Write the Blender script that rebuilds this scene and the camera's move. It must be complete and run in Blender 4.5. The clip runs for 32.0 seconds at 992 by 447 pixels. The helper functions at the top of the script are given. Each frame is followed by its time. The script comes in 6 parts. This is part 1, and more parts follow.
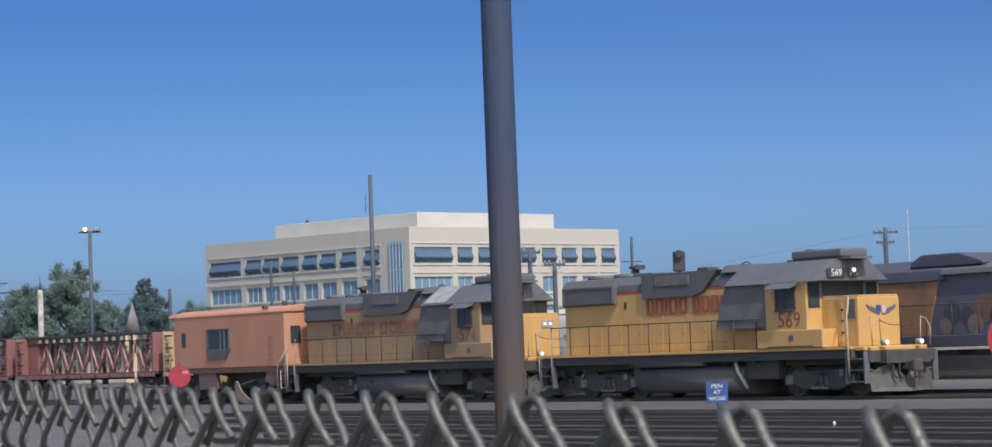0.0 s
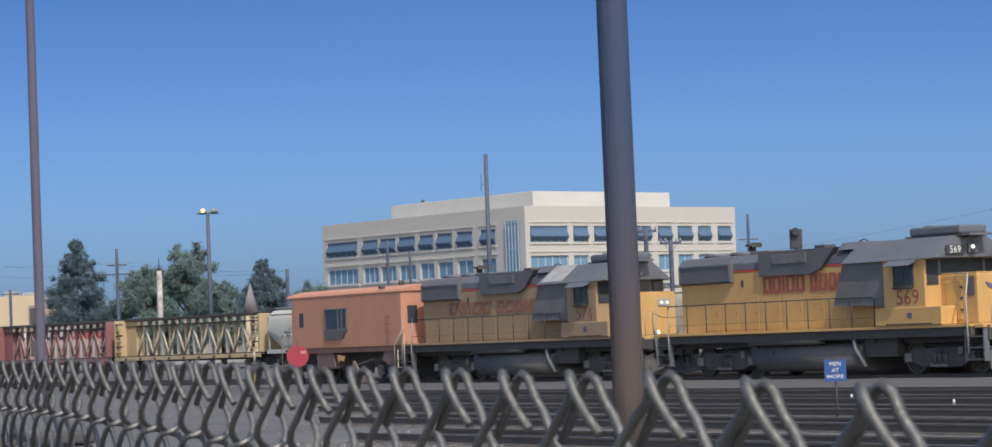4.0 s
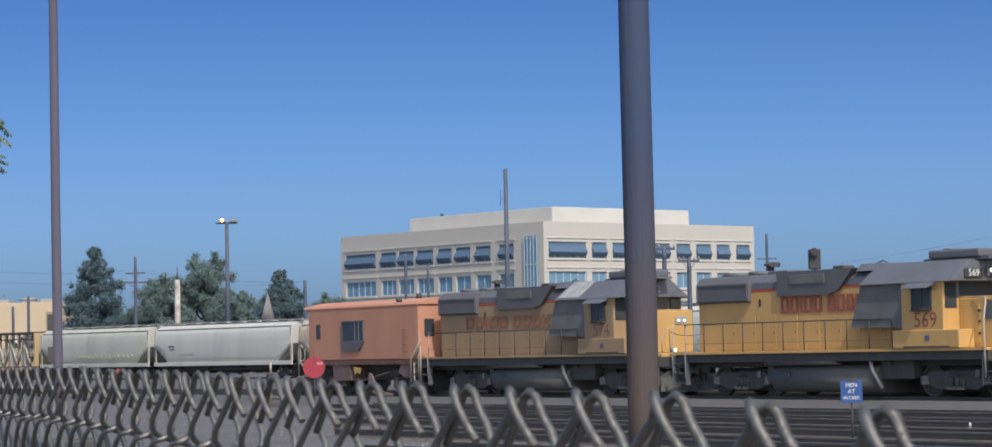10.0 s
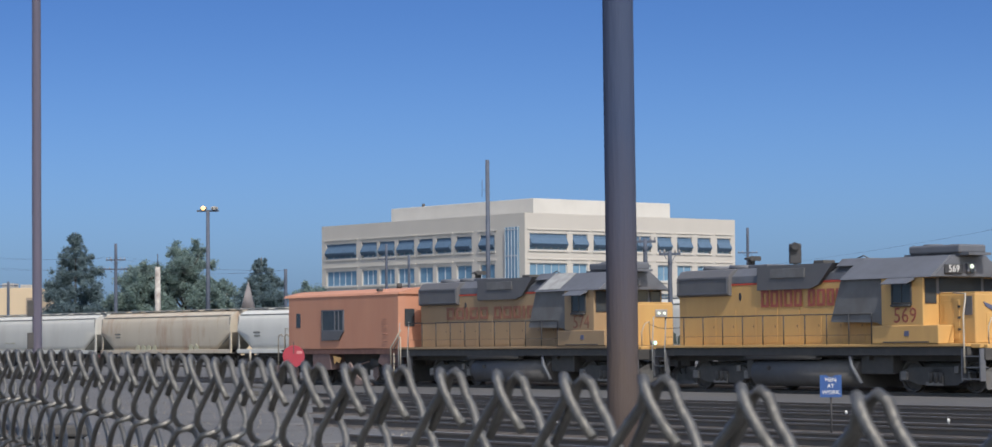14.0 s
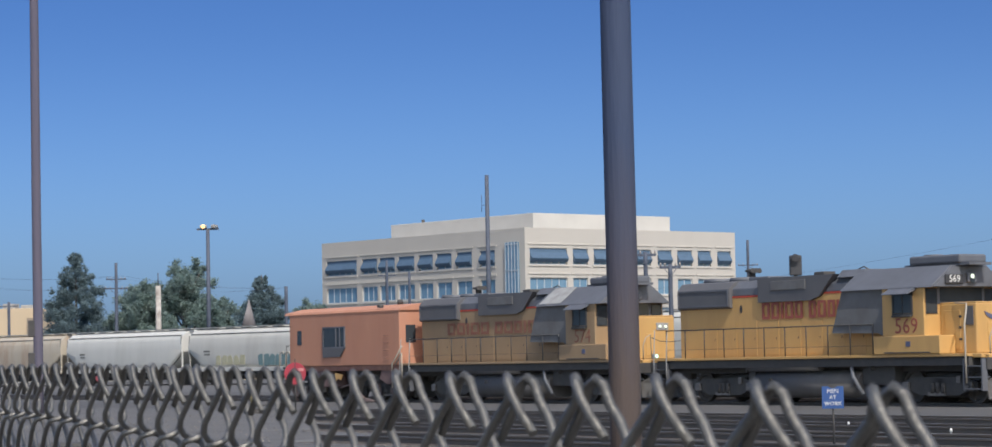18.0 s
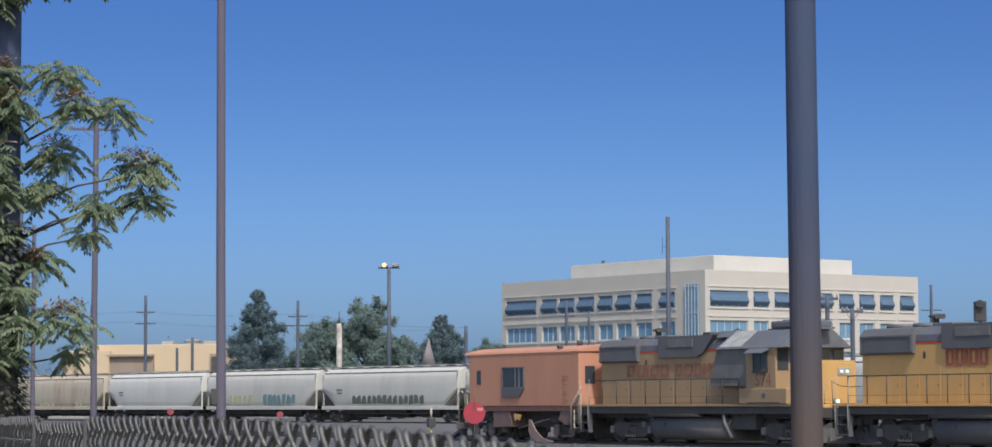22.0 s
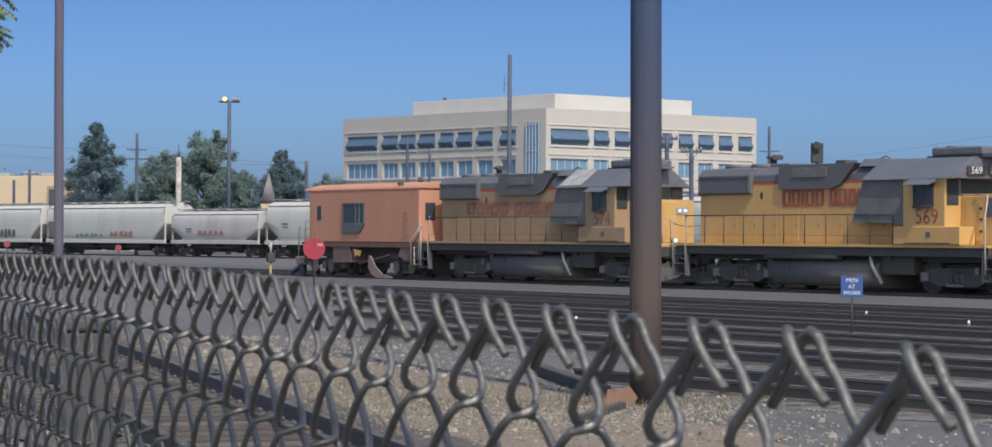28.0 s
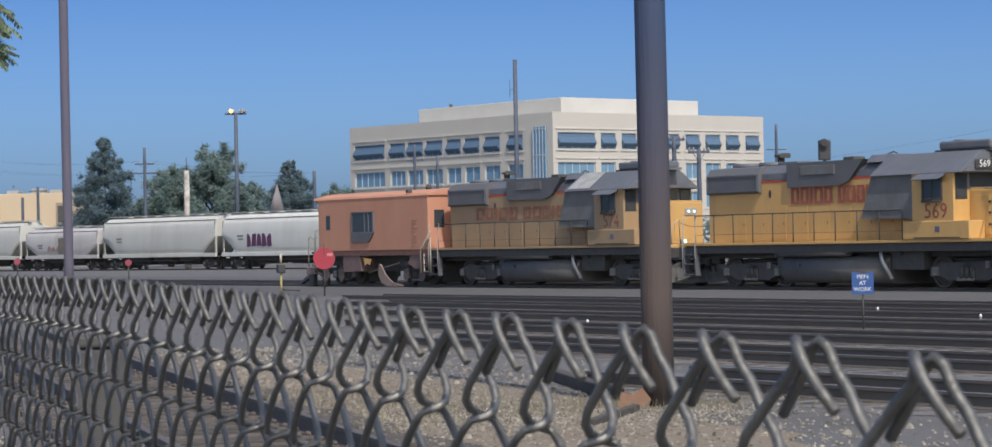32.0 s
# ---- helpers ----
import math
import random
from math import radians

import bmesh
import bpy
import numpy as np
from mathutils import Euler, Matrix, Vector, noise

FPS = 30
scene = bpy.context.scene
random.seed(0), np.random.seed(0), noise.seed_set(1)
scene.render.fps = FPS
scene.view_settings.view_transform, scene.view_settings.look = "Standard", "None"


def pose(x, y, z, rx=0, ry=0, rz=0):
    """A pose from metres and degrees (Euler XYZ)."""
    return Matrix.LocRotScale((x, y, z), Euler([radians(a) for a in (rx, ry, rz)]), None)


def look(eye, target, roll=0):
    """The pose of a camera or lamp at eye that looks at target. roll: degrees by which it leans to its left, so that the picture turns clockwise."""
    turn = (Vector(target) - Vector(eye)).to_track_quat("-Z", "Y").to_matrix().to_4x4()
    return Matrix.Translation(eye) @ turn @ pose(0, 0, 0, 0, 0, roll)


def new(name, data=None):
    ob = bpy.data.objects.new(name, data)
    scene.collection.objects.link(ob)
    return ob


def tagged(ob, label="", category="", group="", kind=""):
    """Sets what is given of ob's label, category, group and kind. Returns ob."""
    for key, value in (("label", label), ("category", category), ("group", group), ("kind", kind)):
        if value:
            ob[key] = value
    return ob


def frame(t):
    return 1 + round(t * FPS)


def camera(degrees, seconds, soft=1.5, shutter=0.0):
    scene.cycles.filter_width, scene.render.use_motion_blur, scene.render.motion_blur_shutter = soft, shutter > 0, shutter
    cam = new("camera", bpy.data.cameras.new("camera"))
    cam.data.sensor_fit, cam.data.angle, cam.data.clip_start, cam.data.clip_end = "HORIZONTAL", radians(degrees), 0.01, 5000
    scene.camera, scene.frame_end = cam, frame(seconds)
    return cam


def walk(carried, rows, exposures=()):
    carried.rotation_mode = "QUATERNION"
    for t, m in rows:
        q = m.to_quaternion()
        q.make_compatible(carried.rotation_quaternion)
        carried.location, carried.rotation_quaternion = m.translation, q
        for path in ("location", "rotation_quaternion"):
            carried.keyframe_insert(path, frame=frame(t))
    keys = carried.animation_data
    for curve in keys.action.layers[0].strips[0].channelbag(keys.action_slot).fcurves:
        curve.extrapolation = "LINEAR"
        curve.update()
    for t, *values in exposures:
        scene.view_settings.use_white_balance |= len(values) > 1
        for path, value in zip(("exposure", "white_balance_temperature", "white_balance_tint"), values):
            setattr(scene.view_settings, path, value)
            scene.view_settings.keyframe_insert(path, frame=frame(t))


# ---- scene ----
# Camera: seconds, place, then turn to the left, tilt up and lean, in degrees.
cam = camera(22.36, 32.0, soft=1.5)
cam.data.dof.use_dof = True
cam.data.dof.focus_distance = 60.0
cam.data.dof.aperture_fstop = 70.0
PATH = [
    (0, 0.0840, -0.0083, 1.5437, -2.412, 3.014, -1.906),
    (0.5, 0.0841, -0.0088, 1.5445, -2.118, 3.053, -2.009),
    (1, 0.0839, -0.0111, 1.5453, -1.596, 3.106, -2.150),
    (1.5, 0.0832, -0.0183, 1.5456, -1.312, 3.220, -2.291),
    (2, 0.0813, -0.0245, 1.5449, -0.863, 3.371, -2.360),
    (2.5, 0.0773, -0.0315, 1.5471, -0.123, 3.235, -2.470),
    (3, 0.0813, -0.0387, 1.5521, 0.063, 2.995, -2.640),
    (3.5, 0.0758, -0.0281, 1.5441, 0.154, 2.728, -2.460),
    (5.5, 0.0772, -0.0314, 1.5450, 0.496, 2.554, -1.283),
    (6, 0.0775, -0.0364, 1.5469, 0.736, 2.565, -1.356),
    (6.5, 0.0808, -0.0300, 1.5494, 0.846, 2.605, -1.487),
    (7, 0.0820, -0.0437, 1.5488, 0.916, 2.648, -1.624),
    (7.5, 0.0774, -0.0250, 1.5429, 0.916, 2.714, -1.417),
    (8, 0.0802, -0.0261, 1.5443, 0.919, 2.763, -1.092),
    (8.5, 0.0804, -0.0241, 1.5442, 0.805, 2.827, -0.883),
    (9, 0.0810, -0.0319, 1.5468, 0.754, 2.958, -0.933),
    (9.5, 0.0803, -0.0274, 1.5459, 0.719, 3.002, -1.040),
    (10, 0.0794, -0.0307, 1.5449, 0.664, 2.975, -1.087),
    (10.5, 0.0792, -0.0259, 1.5441, 0.602, 2.960, -1.092),
    (11, 0.0808, -0.0249, 1.5449, 0.413, 3.038, -1.117),
    (11.5, 0.0801, -0.0238, 1.5443, 0.345, 3.077, -1.037),
    (12, 0.0794, -0.0183, 1.5413, 0.207, 2.977, -0.772),
    (12.5, 0.0791, -0.0132, 1.5400, -0.025, 2.962, -0.481),
    (13, 0.0766, -0.0168, 1.5389, 0.000, 2.813, -0.344),
    (13.5, 0.0761, -0.0212, 1.5408, 0.090, 2.746, -0.383),
    (14, 0.0763, -0.0235, 1.5418, 0.239, 2.764, -0.455),
    (14.5, 0.0783, -0.0247, 1.5430, 0.415, 2.767, -0.585),
    (16.5, 0.0814, -0.0260, 1.5456, 0.377, 2.664, -0.948),
    (17, 0.0789, -0.0190, 1.5411, 0.265, 2.759, -1.024),
    (17.5, 0.0723, -0.0253, 1.5398, 0.173, 2.907, -1.093),
    (18, 0.0728, -0.0192, 1.5369, 0.231, 3.110, -1.086),
    (18.5, 0.0743, -0.0048, 1.5313, -0.306, 2.751, -0.862),
    (19, 0.0772, 0.0142, 1.5285, -2.003, 1.889, -0.492),
    (19.5, 0.0840, 0.0166, 1.5309, -3.143, 1.816, -0.426),
    (20, 0.0860, 0.0078, 1.5359, -3.469, 1.940, -0.490),
    (20.5, 0.0824, 0.0081, 1.5310, -3.380, 1.870, -0.555),
    (21, 0.0775, 0.0023, 1.5361, -3.329, 1.838, -0.661),
    (21.5, 0.0599, 0.0095, 1.5415, 0.345, 1.531, -0.636),
    (22, 0.0511, 0.0078, 1.5527, 4.340, 4.086, -0.221),
    (22.5, 0.0449, 0.0092, 1.5637, 4.699, 2.921, 0.145),
    (23, 0.0300, 0.0104, 1.5652, 4.886, 2.150, 0.552),
    (23.5, 0.0384, 0.0145, 1.5641, 4.854, 1.950, 0.616),
    (24, 0.0389, 0.0119, 1.5648, 4.838, 1.535, 0.457),
    (24.5, 0.0370, 0.0202, 1.5620, 4.175, 1.475, 0.405),
    (25, 0.0396, 0.0211, 1.5603, 3.907, 2.356, 0.511),
    (25.5, 0.0424, 0.0356, 1.5588, 3.030, 1.583, 0.478),
    (26, 0.0461, 0.0557, 1.5558, 0.907, 1.057, 0.548),
    (26.5, 0.0424, 0.0454, 1.5577, 0.879, 0.692, 0.461),
    (28.5, 0.0402, 0.0413, 1.5581, 0.516, 0.357, 0.276),
    (29, 0.0414, 0.0420, 1.5590, 0.261, 0.381, 0.199),
    (29.5, 0.0409, 0.0405, 1.5598, 0.241, 0.405, 0.034),
    (30, 0.0409, 0.0323, 1.5627, 0.271, 0.553, -0.279),
    (30.5, 0.0399, 0.0324, 1.5627, 0.365, 0.588, -0.540),
    (31, 0.0412, 0.0285, 1.5631, 0.569, 0.536, -0.833),
    (31.5, 0.0423, 0.0289, 1.5639, 0.782, 0.506, -1.087),
    (32, 0.0404, 0.0332, 1.5621, 0.912, 0.483, -1.094),
]
walk(cam, [(t, pose(x, y, z, 0, 0, yaw) @ pose(0, 0, 0, 90 + tilt) @ pose(0, 0, 0, 0, 0, lean))
           for t, x, y, z, yaw, tilt, lean in PATH])

# ---- daylight ----
SUN_WAY = Vector((0.215, -0.606, 0.766)).normalized()
world = bpy.data.worlds.new("sky")
scene.world = world
world.use_nodes = True
wn = world.node_tree.nodes
sky = wn.new("ShaderNodeTexSky")
sky.sky_type = "NISHITA"
sky.sun_disc = False
sky.sun_elevation = math.asin(SUN_WAY.z)
sky.sun_rotation = math.atan2(SUN_WAY.x, SUN_WAY.y)
sky.altitude = 50
sky.air_density = 1.0
sky.dust_density = 1.6
sky.ozone_density = 3.0
wn["Background"].inputs["Strength"].default_value = 0.15
wl = world.node_tree.links
way = wn.new("ShaderNodeTexCoord")
split = wn.new("ShaderNodeSeparateXYZ")
wl.new(way.outputs["Generated"], split.inputs[0])


def ramp(value, a, b):
    r = wn.new("ShaderNodeMapRange")
    r.interpolation_type = "SMOOTHSTEP"
    r.inputs["From Min"].default_value, r.inputs["From Max"].default_value = a, b
    wl.new(value, r.inputs["Value"])
    return r.outputs[0]


def tint(kind, factor, a, b):
    m = wn.new("ShaderNodeMix")
    m.data_type, m.blend_type = "RGBA", kind
    for at, value in (("Factor", factor), ("A", a), ("B", b)):
        if isinstance(value, (float, tuple)):
            m.inputs[at].default_value = value
        else:
            wl.new(value, m.inputs[at])
    return m.outputs["Result"]


# deep blue away from the sun, paler towards the horizon and round the sun
near_sun = wn.new("ShaderNodeVectorMath")
near_sun.operation = "DOT_PRODUCT"
near_sun.inputs[1].default_value = SUN_WAY
wl.new(way.outputs["Generated"], near_sun.inputs[0])
away = tint("MIX", ramp(split.outputs[2], 0.0, 0.16), (0.274, 0.41, 0.705, 1), (0.13, 0.222, 0.425, 1))
wide = tint("MIX", ramp(near_sun.outputs["Value"], -0.32, 0.25), away, (1.0, 0.92, 0.82, 1))
wl.new(tint("MULTIPLY", 1.0, sky.outputs[0], wide), wn["Background"].inputs["Color"])
sun = new("sun", bpy.data.lights.new("sun", "SUN"))
sun.data.energy = 2.35
sun.data.angle = radians(0.53)
sun.data.color = (1.0, 0.95, 0.87)
sun.matrix_basis = look(SUN_WAY * 400, (0, 0, 0))
scene.view_settings.exposure = 0.58

# ---- materials ----
def mat(name, base, rough=0.7, metal=0.0, other=None, scale=3.0, amount=0.5, bump=0.0, bump_scale=40.0, streak=0.0,
        stain=None, stain_scale=0.6, stain_amount=0.0, per_object=0.0, glow=None, glow_power=0.0, gloss_spread=0.12, leafy=0.0):
    """A surface: base and other colours mixed by noise, stains at a second scale, fine relief."""
    m = bpy.data.materials.new(name)
    m.use_nodes = True
    nt = m.node_tree
    n, l = nt.nodes, nt.links
    b = n["Principled BSDF"]
    tc = n.new("ShaderNodeTexCoord")
    mp = n.new("ShaderNodeMapping")
    if streak:
        mp.inputs["Scale"].default_value = (1, 1, streak)
    l.new(tc.outputs["Object"], mp.inputs["Vector"])
    base = (*base, 1)
    other = (*(other or [c * 0.72 for c in base[:3]]), 1)
    n1 = n.new("ShaderNodeTexNoise")
    n1.inputs["Scale"].default_value, n1.inputs["Detail"].default_value = scale, 6
    l.new(mp.outputs[0], n1.inputs["Vector"])
    r1 = n.new("ShaderNodeMapRange")
    r1.inputs["From Min"].default_value, r1.inputs["From Max"].default_value = 0.35, 0.7
    r1.inputs["To Max"].default_value = amount
    l.new(n1.outputs["Fac"], r1.inputs["Value"])
    mx = n.new("ShaderNodeMix")
    mx.data_type = "RGBA"
    mx.inputs["A"].default_value, mx.inputs["B"].default_value = base, other
    l.new(r1.outputs[0], mx.inputs["Factor"])
    col = mx.outputs["Result"]
    if stain_amount:
        n2 = n.new("ShaderNodeTexNoise")
        n2.inputs["Scale"].default_value, n2.inputs["Detail"].default_value, n2.inputs["Roughness"].default_value = stain_scale, 8, 0.65
        l.new(mp.outputs[0], n2.inputs["Vector"])
        r2 = n.new("ShaderNodeMapRange")
        r2.inputs["From Min"].default_value, r2.inputs["From Max"].default_value = 0.5, 0.72
        r2.inputs["To Max"].default_value = stain_amount
        l.new(n2.outputs["Fac"], r2.inputs["Value"])
        m2 = n.new("ShaderNodeMix")
        m2.data_type = "RGBA"
        m2.inputs["B"].default_value = (*stain, 1)
        l.new(r2.outputs[0], m2.inputs["Factor"])
        l.new(col, m2.inputs["A"])
        col = m2.outputs["Result"]
    if per_object:
        oi = n.new("ShaderNodeObjectInfo")
        r3 = n.new("ShaderNodeMapRange")
        r3.inputs["To Min"].default_value, r3.inputs["To Max"].default_value = 1 - per_object, 1 + per_object
        l.new(oi.outputs["Random"], r3.inputs["Value"])
        hs = n.new("ShaderNodeHueSaturation")
        l.new(r3.outputs[0], hs.inputs["Value"])
        l.new(col, hs.inputs["Color"])
        col = hs.outputs[0]
    l.new(col, b.inputs["Base Color"])
    rr = n.new("ShaderNodeMapRange")
    rr.inputs["To Min"].default_value, rr.inputs["To Max"].default_value = max(rough - gloss_spread, 0.02), min(rough + gloss_spread, 1)
    l.new(n1.outputs["Fac"], rr.inputs["Value"])
    l.new(rr.outputs[0], b.inputs["Roughness"])
    b.inputs["Metallic"].default_value = metal
    if bump:
        nb = n.new("ShaderNodeTexNoise")
        nb.inputs["Scale"].default_value, nb.inputs["Detail"].default_value = bump_scale, 4
        l.new(mp.outputs[0], nb.inputs["Vector"])
        bp = n.new("ShaderNodeBump")
        bp.inputs["Strength"].default_value, bp.inputs["Distance"].default_value = bump, 0.02
        l.new(nb.outputs["Fac"], bp.inputs["Height"])
        l.new(bp.outputs[0], b.inputs["Normal"])
    if leafy:
        tr = n.new("ShaderNodeBsdfTranslucent")
        ms = n.new("ShaderNodeMixShader")
        ms.inputs[0].default_value = leafy
        l.new(col, tr.inputs["Color"])
        l.new(b.outputs[0], ms.inputs[1])
        l.new(tr.outputs[0], ms.inputs[2])
        l.new(ms.outputs[0], n["Material Output"].inputs[0])
    if glow:
        b.inputs["Emission Color"].default_value = (*glow, 1)
        b.inputs["Emission Strength"].default_value = glow_power
    return m


YELLOW = mat("yellow_paint", (0.57, 0.345, 0.125), 0.5, other=(0.5, 0.295, 0.108), scale=1.5, amount=0.6, streak=0.25,
             stain=(0.36, 0.21, 0.09), stain_scale=1.1, stain_amount=0.4, bump=0.05, bump_scale=8)
GREY_ROOF = mat("grey_paint", (0.125, 0.131, 0.15), 0.6, other=(0.095, 0.099, 0.113), scale=1.2, amount=0.7, stain=(0.05, 0.05, 0.05), stain_amount=0.4)
DARK = mat("dark_steel", (0.055, 0.053, 0.053), 0.8, other=(0.085, 0.08, 0.076), scale=4, amount=0.7, bump=0.2, bump_scale=20)
ORANGE = mat("orange_paint", (0.51, 0.245, 0.155), 0.75, other=(0.44, 0.2, 0.13), scale=0.9, amount=0.7, streak=0.3,
             stain=(0.47, 0.25, 0.17), stain_scale=1.4, stain_amount=0.6, bump=0.06, bump_scale=6)
WOOD = mat("creosoted_wood", (0.094, 0.088, 0.126), 0.9, other=(0.12, 0.107, 0.142), scale=9, amount=0.8, streak=0.08, bump=0.5, bump_scale=30,
           stain=(0.14, 0.115, 0.12), stain_scale=3.0, stain_amount=0.5)
# Blue veil of haze painted into the upper shaft, fading to brown wood below.
POLE_WOOD = mat("haze_tinted_creosote_pole", (0.034, 0.052, 0.106), 0.85, other=(0.045, 0.063, 0.116), scale=9, amount=0.8, streak=0.08, bump=0.5, bump_scale=30)
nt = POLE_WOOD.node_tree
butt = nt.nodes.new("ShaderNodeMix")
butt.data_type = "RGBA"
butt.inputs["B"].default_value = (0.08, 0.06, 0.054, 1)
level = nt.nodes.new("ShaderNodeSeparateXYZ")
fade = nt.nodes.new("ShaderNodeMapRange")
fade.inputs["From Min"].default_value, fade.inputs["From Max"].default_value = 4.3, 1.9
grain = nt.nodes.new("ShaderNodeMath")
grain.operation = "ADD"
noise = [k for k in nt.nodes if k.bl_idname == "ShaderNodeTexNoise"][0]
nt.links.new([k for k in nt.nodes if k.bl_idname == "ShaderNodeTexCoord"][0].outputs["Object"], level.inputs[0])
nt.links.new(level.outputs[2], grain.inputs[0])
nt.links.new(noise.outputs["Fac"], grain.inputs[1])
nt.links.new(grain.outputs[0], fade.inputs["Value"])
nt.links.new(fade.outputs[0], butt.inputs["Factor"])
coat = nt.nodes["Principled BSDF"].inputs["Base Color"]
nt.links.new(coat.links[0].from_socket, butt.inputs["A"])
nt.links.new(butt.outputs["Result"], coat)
GALV = mat("galvanised_wire", (0.2, 0.192, 0.178), 0.45, metal=0.62, other=(0.095, 0.09, 0.083), scale=60, amount=0.8, bump=0.15, bump_scale=400)
BALLAST = mat("ballast", (0.088, 0.085, 0.085), 0.95, other=(0.15, 0.145, 0.14), scale=22, amount=0.9, bump=0.6, bump_scale=25,
              stain=(0.06, 0.055, 0.05), stain_scale=0.25, stain_amount=0.6)


# ---- mesh helpers ----
def bm_box(bm, x0, x1, y0, y1, z0, z1, bevel=0.0):
    c = Vector(((x0 + x1) / 2, (y0 + y1) / 2, (z0 + z1) / 2))
    r = bmesh.ops.create_cube(bm, size=1, matrix=Matrix.Translation(c) @ Matrix.Diagonal((x1 - x0, y1 - y0, z1 - z0, 1)))
    if bevel:
        edges = list({e for v in r["verts"] for e in v.link_edges})
        bmesh.ops.bevel(bm, geom=edges, offset=bevel, segments=2, profile=0.5, affect="EDGES")


def box(x0, x1, y0, y1, z0, z1, bevel=0.0):
    bm = bmesh.new()
    bm_box(bm, x0, x1, y0, y1, z0, z1, bevel)
    return bm


def bm_tube(bm, pts, r, seg=8, r_end=None, cap=True):
    """A round bar along pts, tapered from r to r_end."""
    pts = [Vector(p) for p in pts]
    rings = []
    side = None
    for i, p in enumerate(pts):
        d = ((pts[min(i + 1, len(pts) - 1)] - p).normalized() + (p - pts[max(i - 1, 0)]).normalized())
        d.normalize()
        if side is None:
            side = d.orthogonal().normalized()
        side = (side - d * side.dot(d)).normalized()
        up = d.cross(side)
        rr = r if r_end is None else r + (r_end - r) * i / (len(pts) - 1)
        rings.append([bm.verts.new(p + (side * math.cos(a) + up * math.sin(a)) * rr)
                      for a in (2 * math.pi * k / seg for k in range(seg))])
    for a, b in zip(rings, rings[1:]):
        for k in range(seg):
            f = bm.faces.new((a[k], a[(k + 1) % seg], b[(k + 1) % seg], b[k]))
            f.smooth = True
    if cap:
        bm.faces.new(rings[0][::-1])
        bm.faces.new(rings[-1])


def tube(pts, r, seg=8, r_end=None):
    bm = bmesh.new()
    bm_tube(bm, pts, r, seg, r_end)
    return bm


def bm_prism(bm, profile, a0, a1, axis="y"):
    """A flat outline (list of pairs) drawn out along an axis: profile in xz for y, yz for x, xy for z."""
    def place(p, a):
        return {"y": (p[0], a, p[1]), "x": (a, p[0], p[1]), "z": (p[0], p[1], a)}[axis]
    lo = [bm.verts.new(place(p, a0)) for p in profile]
    hi = [bm.verts.new(place(p, a1)) for p in profile]
    k = len(profile)
    fs = [bm.faces.new(lo), bm.faces.new(hi)]
    for i in range(k):
        fs.append(bm.faces.new((lo[i], lo[(i + 1) % k], hi[(i + 1) % k], hi[i])))
    bmesh.ops.recalc_face_normals(bm, faces=fs)
    return fs


def prism(profile, a0, a1, axis="y", bevel=0.0):
    bm = bmesh.new()
    bm_prism(bm, profile, a0, a1, axis)
    if bevel:
        bmesh.ops.bevel(bm, geom=list(bm.edges), offset=bevel, segments=2, profile=0.5, affect="EDGES")
    return bm


def mesh_of(bm, name, material):
    me = bpy.data.meshes.new(name)
    bm.to_mesh(me)
    bm.free()
    for m in (material if isinstance(material, (list, tuple)) else [material]):
        me.materials.append(m)
    return me


def part(name, bm, material, parent, label="", m=None):
    ob = new(name, mesh_of(bm, name, material))
    ob.parent = parent
    if m is not None:
        ob.matrix_basis = m
    return tagged(ob, label)


def again(name, data, parent, m, label=""):
    ob = new(name, data)
    ob.parent = parent
    ob.matrix_basis = m
    return tagged(ob, label)


def thing(name, m, label, category, group="", kind=""):
    ob = new(name)
    ob.empty_display_size = 0.2
    ob.matrix_basis = m
    return tagged(ob, label, category, group, kind)


def solid(name, bm, material, m, label, category="", group="", kind=""):
    ob = new(name, mesh_of(bm, name, material))
    ob.matrix_basis = m
    return tagged(ob, label, category, group, kind)


# ---- plan: the yard tracks run along E; OUT points from them to the fence ----
E = Vector((0.55, -0.835, 0)).normalized()

OUT = Vector((E.y, -E.x, 0))
TRACK_TURN = math.degrees(math.atan2(E.y, E.x))
HOOD_REAR = Vector((-3.33, 99.3, 0)) - OUT * 0.92


def on_track(s, q=0.0, z=0.0, turn=0.0):
    """A pose s metres along the engines' track from the rear hood's end, q metres towards the fence; x runs ahead along the track."""
    p = HOOD_REAR + E * s + OUT * q
    return pose(p.x, p.y, z, 0, 0, TRACK_TURN + turn)

# ---- more materials ----
RED_PAINT = mat("red_lettering", (0.33, 0.085, 0.06), 0.6, scale=5, amount=0.5)
RED_FADED = mat("faded_red_lettering", (0.235, 0.09, 0.06), 0.7, other=(0.3, 0.15, 0.09), scale=6, amount=0.8)
# Weathered paint, with the hazy dulling of the sides mixed into its colour.
YELLOW_OLD_HAZED = mat("weathered_hazed_yellow_paint", (0.335, 0.23, 0.13), 0.62, other=(0.28, 0.19, 0.112), scale=1.2, amount=0.7, streak=0.25,
                 stain=(0.29, 0.19, 0.11), stain_scale=0.9, stain_amount=0.55, bump=0.06, bump_scale=8)
SCREEN = mat("dark_intake_screen", (0.155, 0.155, 0.16), 0.8, other=(0.115, 0.11, 0.106), scale=2, amount=0.8, bump=0.3, bump_scale=60)
GLASS_DARK = mat("tinted_glass", (0.045, 0.055, 0.065), 0.08, gloss_spread=0.03)
RUBBER = mat("black_rubber", (0.04, 0.04, 0.042), 0.85)
STEEL_WHEEL = mat("wheel_steel", (0.06, 0.056, 0.054), 0.8, metal=0.1, other=(0.1, 0.088, 0.08), scale=6, amount=0.8)
